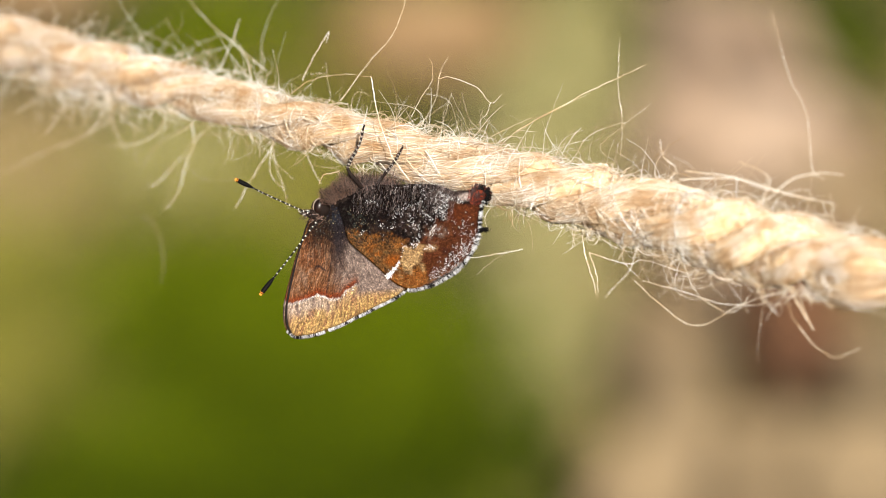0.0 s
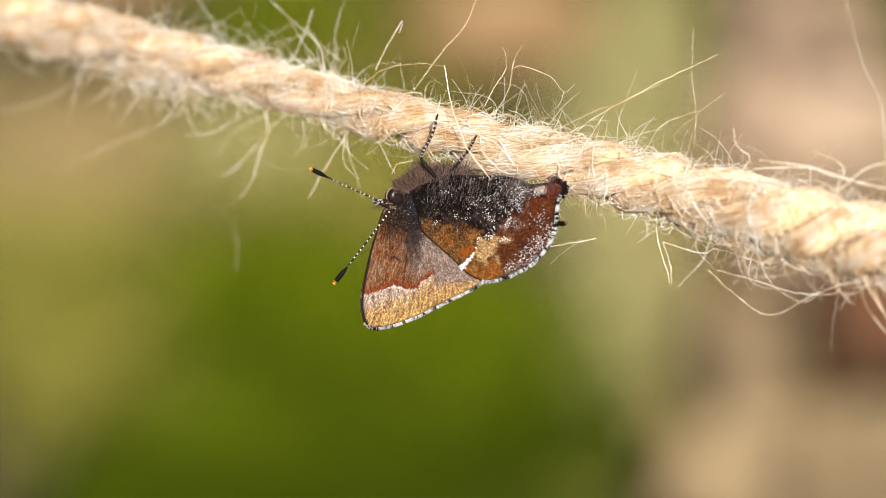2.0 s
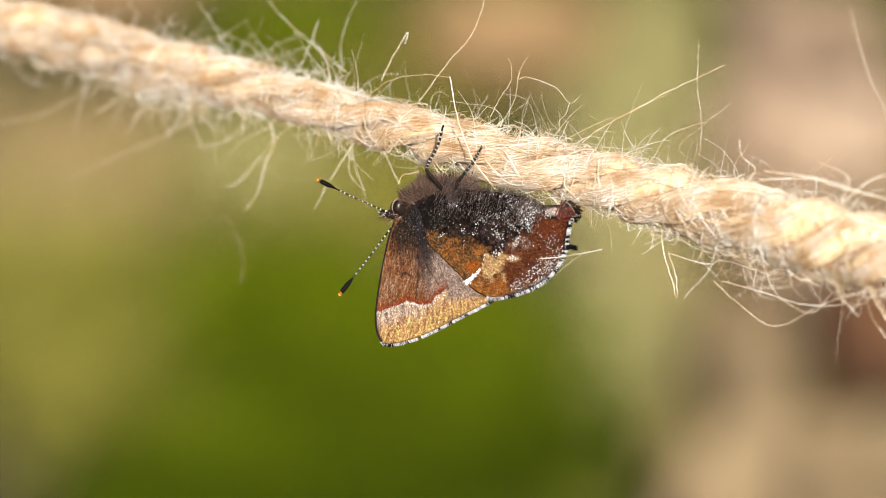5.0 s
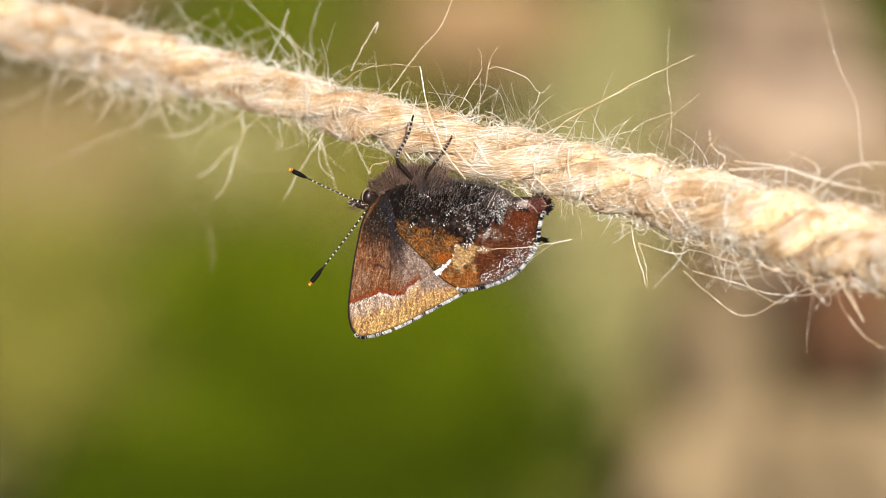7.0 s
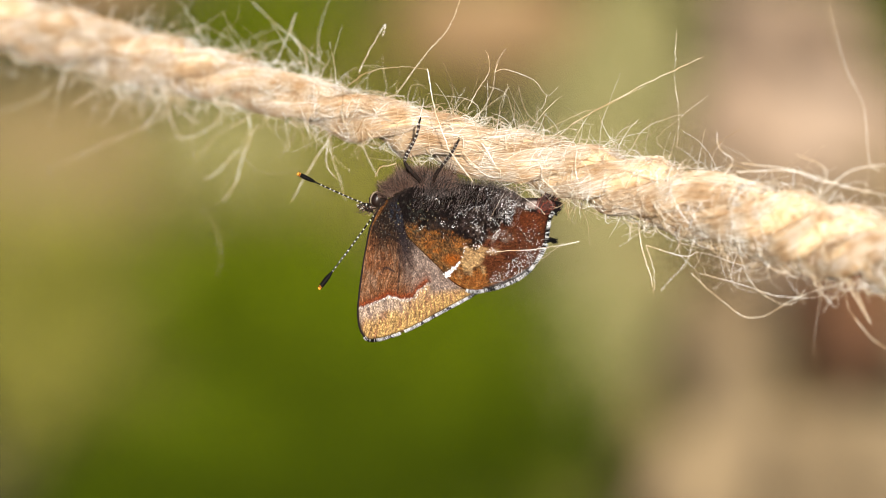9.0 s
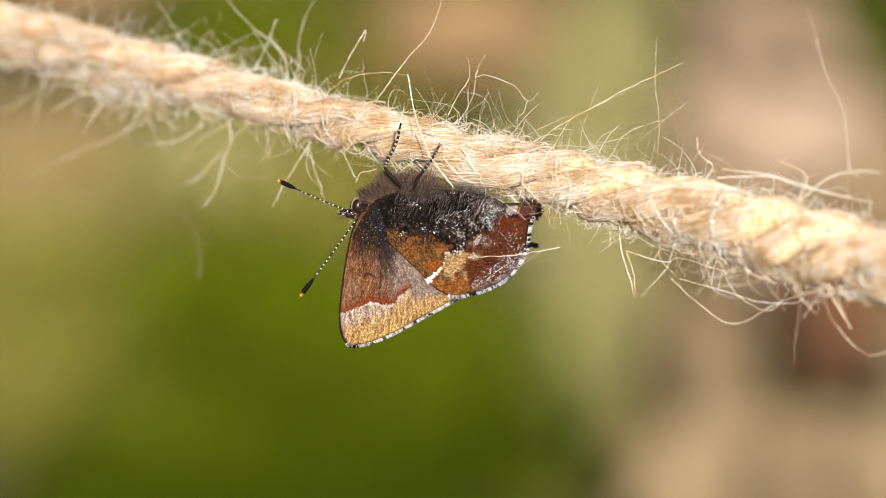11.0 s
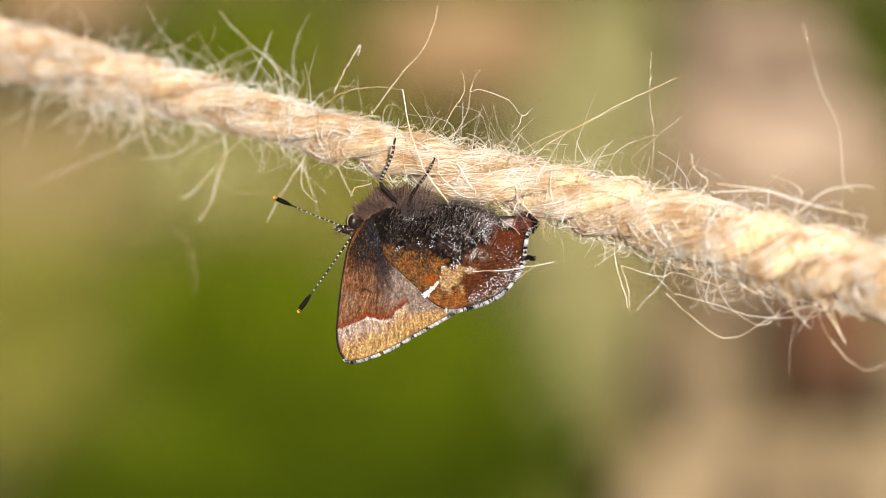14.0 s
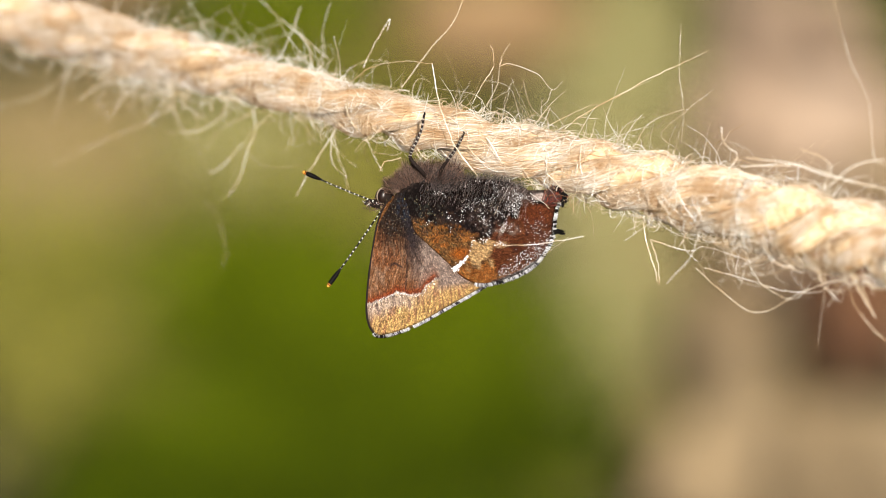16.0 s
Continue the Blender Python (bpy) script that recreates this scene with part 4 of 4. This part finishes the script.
def flakes(name, spots, size, root, depth, material, parent, label):
    """Single wing scales, each a small tilted lozenge."""
    verts, faces = [], []
    for x, y in spots:
        s = size * rng.uniform(0.7, 1.4)
        a = rng.uniform(0, 6.283)
        d = float(depth(np.array([x]), np.array([y]))[0]) + 1.2
        k = len(verts)
        for q, (ru, rv) in enumerate(((1, 0), (0.2, 0.75), (-1, 0), (-0.2, -0.75))):
            uu, vv = ru * math.cos(a) - rv * math.sin(a), ru * math.sin(a) + rv * math.cos(a)
            verts.append((x + s * uu, y + s * vv, d + rng.uniform(0, 0.8)))
        faces.append((k, k + 3, k + 2, k + 1))
    v = to_sheet(np.array(verts)) - np.array(to_sheet(np.array([*root, BD], dtype=float)))
    return tagged(hold(name, mesh_of(name, v, faces, False), material, parent, label), kind="stuff")


def fringe(o, pick, root, depth, parent, dark, length, checks):
    """Fine scales standing off the outer margin, in dark and white stretches."""
    groups = {True: [], False: []}
    n = len(o)
    for i in range(n):
        for _ in range(3):
            f = rng.uniform()
            x, y = o[i] * (1 - f) + o[(i + 1) % n] * f
            if not pick(x, y):
                continue
            t = o[(i + 3) % n] - o[i - 3]
            t = t / (np.hypot(*t) + 1e-9)
            out = np.array([-t[1], t[0]])
            if out @ (np.array((x, y)) - np.array(root)) < 0:
                out = -out
            out = out + t * rng.normal(0.15, 0.22)
            white = checks(x, y) + rng.normal(0, 0.33) > 0.5
            s = length * rng.uniform(0.5, 1.3)
            d = float(depth(np.array([x]), np.array([y]))[0])
            p = np.array([(x - out[0] * 3, y - out[1] * 3, d + 1.0), (x + out[0] * s * 0.5, y + out[1] * s * 0.5, d + rng.uniform(0, 2)), (x + out[0] * s, y + out[1] * s, d + rng.uniform(-1, 2))])
            path = to_sheet(p) - np.array(to_sheet(np.array([*root, BD], dtype=float)))
            groups[white].append((path, np.array([0.8, 0.85, 0.4]) * U))
    for white, lines in groups.items():
        if lines:
            tagged(hold("fringe", tubes("fringe", lines), FRINGE if white else dark, parent, "white fringe scales" if white else "black fringe scales"), kind="stuff")


FORE_ROOT, HIND_ROOT = (690, 352), (718, 345)


def near_depth(x, y):
    return sheet_curve(x, y, 1.0)


def near_hind(x, y):
    return sheet_curve(x, y, 1.0) + 2.6


def far_depth(x, y):
    return sheet_curve(x, y, -1.0)


def far_hind(x, y):
    return sheet_curve(x, y, -1.0) - 2.6


def root_place(root):
    return Matrix.Translation(b(*root, BD))


def make_wings():
    made = {}
    for side, fd, hd, n, m in (("near", near_depth, near_hind, 460, 140), ("far", far_depth, far_hind, 200, 50)):
        me, o = wing_mesh("forewing", FORE, FORE_ROOT, fore_pattern, fd, n, m)
        fw = hold("forewing", me, WING, bf, "russet forewing with a wavy pale line and ochre margin", root_place(FORE_ROOT))
        fringe(o, lambda x, y: x > 628 and y > 505 + (x < 700) * 80, FORE_ROOT, fd, fw, BLACK, 2.3, lambda x, y: 0.78 + 1.9 * (float(vnoise(np.array([x / 9.5]), np.array([y / 9.5]), 51)[0]) - 0.45))
        me, o = wing_mesh("hindwing", HIND, HIND_ROOT, hind_pattern, hd, n, m)
        hw = hold("hindwing", me, WING, bf, "mottled hindwing with frosted black base and tan patch", root_place(HIND_ROOT))
        fringe(o, lambda x, y: (x > 808 and y > 500) or (x > 850 and y > 374), HIND_ROOT, hd, hw, BLACK, 3.4, lambda x, y: 0.72 + 1.2 * (float(vnoise(np.array([x / 7.0]), np.array([y / 7.0]), 52)[0]) - 0.5) + 1.3 * (float(vnoise(np.array([x / 2.5]), np.array([y / 2.5]), 53)[0]) - 0.5) - 0.25 * (y < 450))
        fringe(o, lambda x, y: x > 946 and y < 378, HIND_ROOT, hd, hw, BLACK, 8.0, lambda x, y: -1.0)
        tail = [(948, 426, float(hd(np.array([948.0]), np.array([426.0]))[0])), (958, 423, float(hd(np.array([958.0]), np.array([423.0]))[0]) + 2), (969, 426, float(hd(np.array([969.0]), np.array([426.0]))[0]) + 3)]
        lines = []
        for _ in range(50):
            p = np.array(tail, dtype=float) + np.array([[0, rng.uniform(-5, 5), rng.normal(0, 1)], [0, rng.uniform(-4, 4), rng.normal(0, 1.5)], [rng.uniform(-10, 4), rng.uniform(-5, 5), rng.normal(0, 2)]])
            lines.append((to_sheet(p) - np.array(to_sheet(np.array([*HIND_ROOT, BD], dtype=float))), np.array([0.9, 0.7, 0.25]) * U))
        tagged(hold("tail_tuft", tubes("tail_tuft", lines), BLACK, hw, "short black hindwing tail"), kind="stuff")
        lines = []
        for _ in range(300):
            u0, v0 = 944 + rng.normal(0, 4), 369 + rng.normal(0, 3)
            d0 = float(hd(np.array([u0]), np.array([v0]))[0])
            way, size = rng.uniform(-1.35, 0.05), rng.uniform(12, 29)
            q = np.array([(u0 + math.cos(way) * size * w, v0 + math.sin(way) * size * w, d0 + 5 * w + rng.normal(0, 0.8)) for w in (0, 0.5, 1.0)])
            lines.append((to_sheet(q) - np.array(to_sheet(np.array([*HIND_ROOT, BD], dtype=float))), np.array([1.3, 1.5, 0.9]) * U))
        tagged(hold("lobe_tuft", tubes("lobe_tuft", lines), LOBE, hw, "dark red hairy lobe at the wing's corner"), kind="stuff")
        made[side] = (fw, hw)
    fw, hw = made["near"]
    # frost of pale scales in strings and clusters over the dark base
    frost = []

    def string(count, spread, *pts):
        count = int(count * 1.35)
        for w in rng.uniform(0, len(pts) - 1, count):
            k = min(int(w), len(pts) - 2)
            g = w - k
            frost.append((pts[k][0] * (1 - g) + pts[k + 1][0] * g + rng.normal(0, spread), pts[k][1] * (1 - g) + pts[k + 1][1] * g + rng.normal(0, spread)))

    string(26, 1.8, (790, 384), (797, 372), (812, 368), (827, 364), (842, 361), (852, 358))
    string(16, 2.5, (852, 358), (853, 345), (850, 333), (838, 330))
    string(14, 2.0, (848, 376), (856, 388), (866, 396))
    string(34, 3.5, (812, 408), (830, 399), (840, 408), (834, 420), (833, 431))
    string(75, 6.0, (876, 352), (884, 362), (878, 372), (892, 372), (890, 360))
    string(42, 4.0, (878, 346), (896, 356), (915, 366), (925, 372))
    string(24, 3.0, (888, 392), (882, 384), (866, 380))
    string(10, 2.0, (765, 388), (772, 396), (788, 398), (792, 390))
    string(7, 1.2, (764, 386), (768, 396), (770, 418))
    string(6, 1.2, (726, 401), (733, 396))
    string(12, 2.5, (742, 348), (752, 342), (760, 357))
    string(18, 2.0, (806, 434), (818, 433), (832, 436))
    string(22, 2.5, (846, 446), (856, 440), (866, 444))
    string(26, 4.0, (858, 416), (868, 408), (878, 416))
    string(60, 17.0, (795, 376), (850, 392), (870, 366))
    string(24, 5.0, (800, 330), (850, 332), (870, 340))
    flakes("frost", frost, 0.82, HIND_ROOT, near_hind, SPECK, hw, "scattered white wing scales")
    dust = []
    while len(dust) < 430:
        x, y = rng.uniform(850, 955), rng.uniform(385, 498)
        edge = (x - 905) * 0.55 + (y - 470) * 0.85
        w = math.exp(-((edge + 4) / 13) ** 2) * (0.3 + 0.7 * float(vnoise(np.array([x / 9]), np.array([y / 9]), 31)[0])) + 0.2 * math.exp(-((x - 925) / 20) ** 2 - ((y - 425) / 22) ** 2)
        if rng.uniform() < w and edge < 10:
            dust.append((x, y))
    flakes("margin_frost", dust, 0.72, HIND_ROOT, near_hind, SPECK, hw, "fine grey frost near the margin")
    bar = []
    for f in np.linspace(0, 1, 230) ** 1.35:
        x, y = np.interp(f, (0, 0.25, 0.5, 0.75, 1), (774, 780, 790, 800, 806)), np.interp(f, (0, 0.25, 0.5, 0.75, 1), (483, 477, 470, 458, 436))
        wdt = np.interp(f, (0, 0.35, 0.6, 1), (4.0, 3.4, 1.6, 1.0))
        if rng.uniform() < np.interp(f, (0, 0.38, 0.55, 1), (1, 0.9, 0.25, 0.12)):
            bar.append((x + rng.normal(0, wdt * 0.6), y + rng.normal(0, wdt * 0.6)))
    flakes("white_bar", bar, 1.2, HIND_ROOT, near_hind, SPECK, hw, "short white bar")
    line = []
    for f in np.linspace(0, 1, 170):
        x = 633 + f * 106
        y = float(np.interp(x, (628, 645, 655, 688, 692, 716, 726, 742), (539, 531, 524, 521, 527, 526, 512, 503)))
        if rng.uniform() < 0.35:
            line.append((x + rng.normal(0, 1), y + abs(rng.normal(0, 1.8))))
    flakes("pale_line", line, 0.7, FORE_ROOT, near_depth, SPECK, fw, "thin wavy white line")
    # short hair over the dark base of the hindwing
    lines = []
    for _ in range(1400):
        u0 = rng.uniform(716, 905)
        v0 = float(top_line(u0)) + 3 + 62 * rng.uniform() ** 1.5
        d0 = float(near_hind(np.array([u0]), np.array([v0]))[0])
        w0 = np.array([0.35, -0.8, 0.0]) + rng.normal(0, 0.22, 3) * np.array([1, 1, 0.2])
        size = rng.uniform(5, 11)
        q = np.array([(u0 + w0[0] * size * w, v0 + w0[1] * size * w, d0 + 0.3 + 3.0 * math.sin(w * 2.2)) for w in np.linspace(0, 1, 5)])
        lines.append((to_sheet(q) - np.array(to_sheet(np.array([*HIND_ROOT, BD], dtype=float))), np.linspace(0.30, 0.10, 5) * U))
    tagged(hold("wing_hair", tubes("wing_hair", lines), GREY_FUR, hw, "fine grey hair"), kind="stuff")
    # single gold and bluish scales that glint on the dark bases
    glint = [(rng.normal(722, 26), rng.normal(378, 20)) for _ in range(90)] + [(rng.normal(820, 44), rng.normal(372, 24)) for _ in range(60)]
    flakes("glint", [p for p in glint if p[1] > 340 and p[0] > 703], 0.75, HIND_ROOT, near_hind, GLINT, hw, "tiny gold and blue scales")
    flakes("glint", [(rng.normal(675, 18), rng.normal(388, 22)) for _ in range(120)], 0.75, FORE_ROOT, near_depth, GLINT, fw, "tiny gold and blue scales")
    # dark front edge of the forewing
    edge = [b(u, v, float(near_depth(np.array([float(u)]), np.array([float(v)]))[0])) - b(*FORE_ROOT, BD) for u, v in ((668, 352), (655, 365), (641, 395), (633, 430), (625, 475), (619, 520), (617, 555), (622, 580), (633, 596))]
    hold("front_edge", tubes("front_edge", [(spline(edge, 60), np.linspace(1.6, 1.9, 60) * U)], 7), LEG, fw, "dark front edge of the wing")
    return made


WINGS = make_wings()


def tilt(k):
    """The closed wings turn their rear edge towards the viewer."""
    return Matrix.Rotation(radians(-20.0) * k, 4, Vector((0.53, 0.85, 0)))


def motions():
    """The butterfly leans a little on its feet and shifts its closed wings."""
    def lean(turn):
        return RIG @ Matrix.Translation(FEET) @ pose(0, 0, 0, 0, 0, turn)

    walk(bf, [(0.0, lean(0)), (7.0, lean(0)), (8.5, lean(0.6)), (11.0, lean(1.3)), (13.0, lean(2.0)), (16.0, lean(2.3))])

    # the forewing: share of the first posture that is left, and a late turn
    fore = ((0, 1.0, 0.0), (1.0, 0.92, 0.0), (2.0, 0.8, 0.0), (2.5, 0.72, 0.0), (3.0, 0.6, 0.0), (3.5, 0.55, 0.0), (4.2, 0.4, 0.0), (6.3, 0.05, 0.0), (7.0, 0.0, 0.0), (8.5, 0.0, -0.3), (11.0, 0.0, -0.5), (16.0, 0.0, -0.8))
    # the hindwing: the same for its own shift and turn
    hind = ((0, 1.0), (0.5, 1.0), (1.0, 0.97), (1.5, 0.92), (2.0, 0.8), (2.5, 0.7), (3.0, 0.54), (3.5, 0.2), (4.2, 0.15), (6.3, 0.04), (7.0, 0.0), (16.0, 0.0))
    share = [p[0] for p in fore], [p[1] for p in fore]
    for side, flip, back in (("near", 1, 0), ("far", -1, 1)):
        fw, hw = WINGS[side]
        walk(fw, [(t, root_place(FORE_ROOT) @ pose((-4 - 9 * back) * U * k, (10 + 6 * back) * U * k, -12 * U * k) @ tilt(k) @ pose(0, 0, 0, 0, 0, -4.7 * k + late)) for t, k, late in fore])
        rows = []
        for t, k in hind:
            lean_now = float(np.interp(t, *share))
            rows.append((t, root_place(HIND_ROOT) @ pose((1 - 11 * back) * U * k, (-1 + 6 * back) * U * k, (2 * lean_now + 3 * flip * k) * U) @ tilt(lean_now) @ pose(0, 0, 0, 0, 0, 4.6 * k)))
        walk(hw, rows)

    # the upper antenna draws back a little
    walk(ANT1, [(t, pose(du * U, 0, 0)) for t, du in ((0, -9), (2.0, -7), (4.2, -5), (6.3, -1), (7.0, 0), (16.0, 0))])


motions()
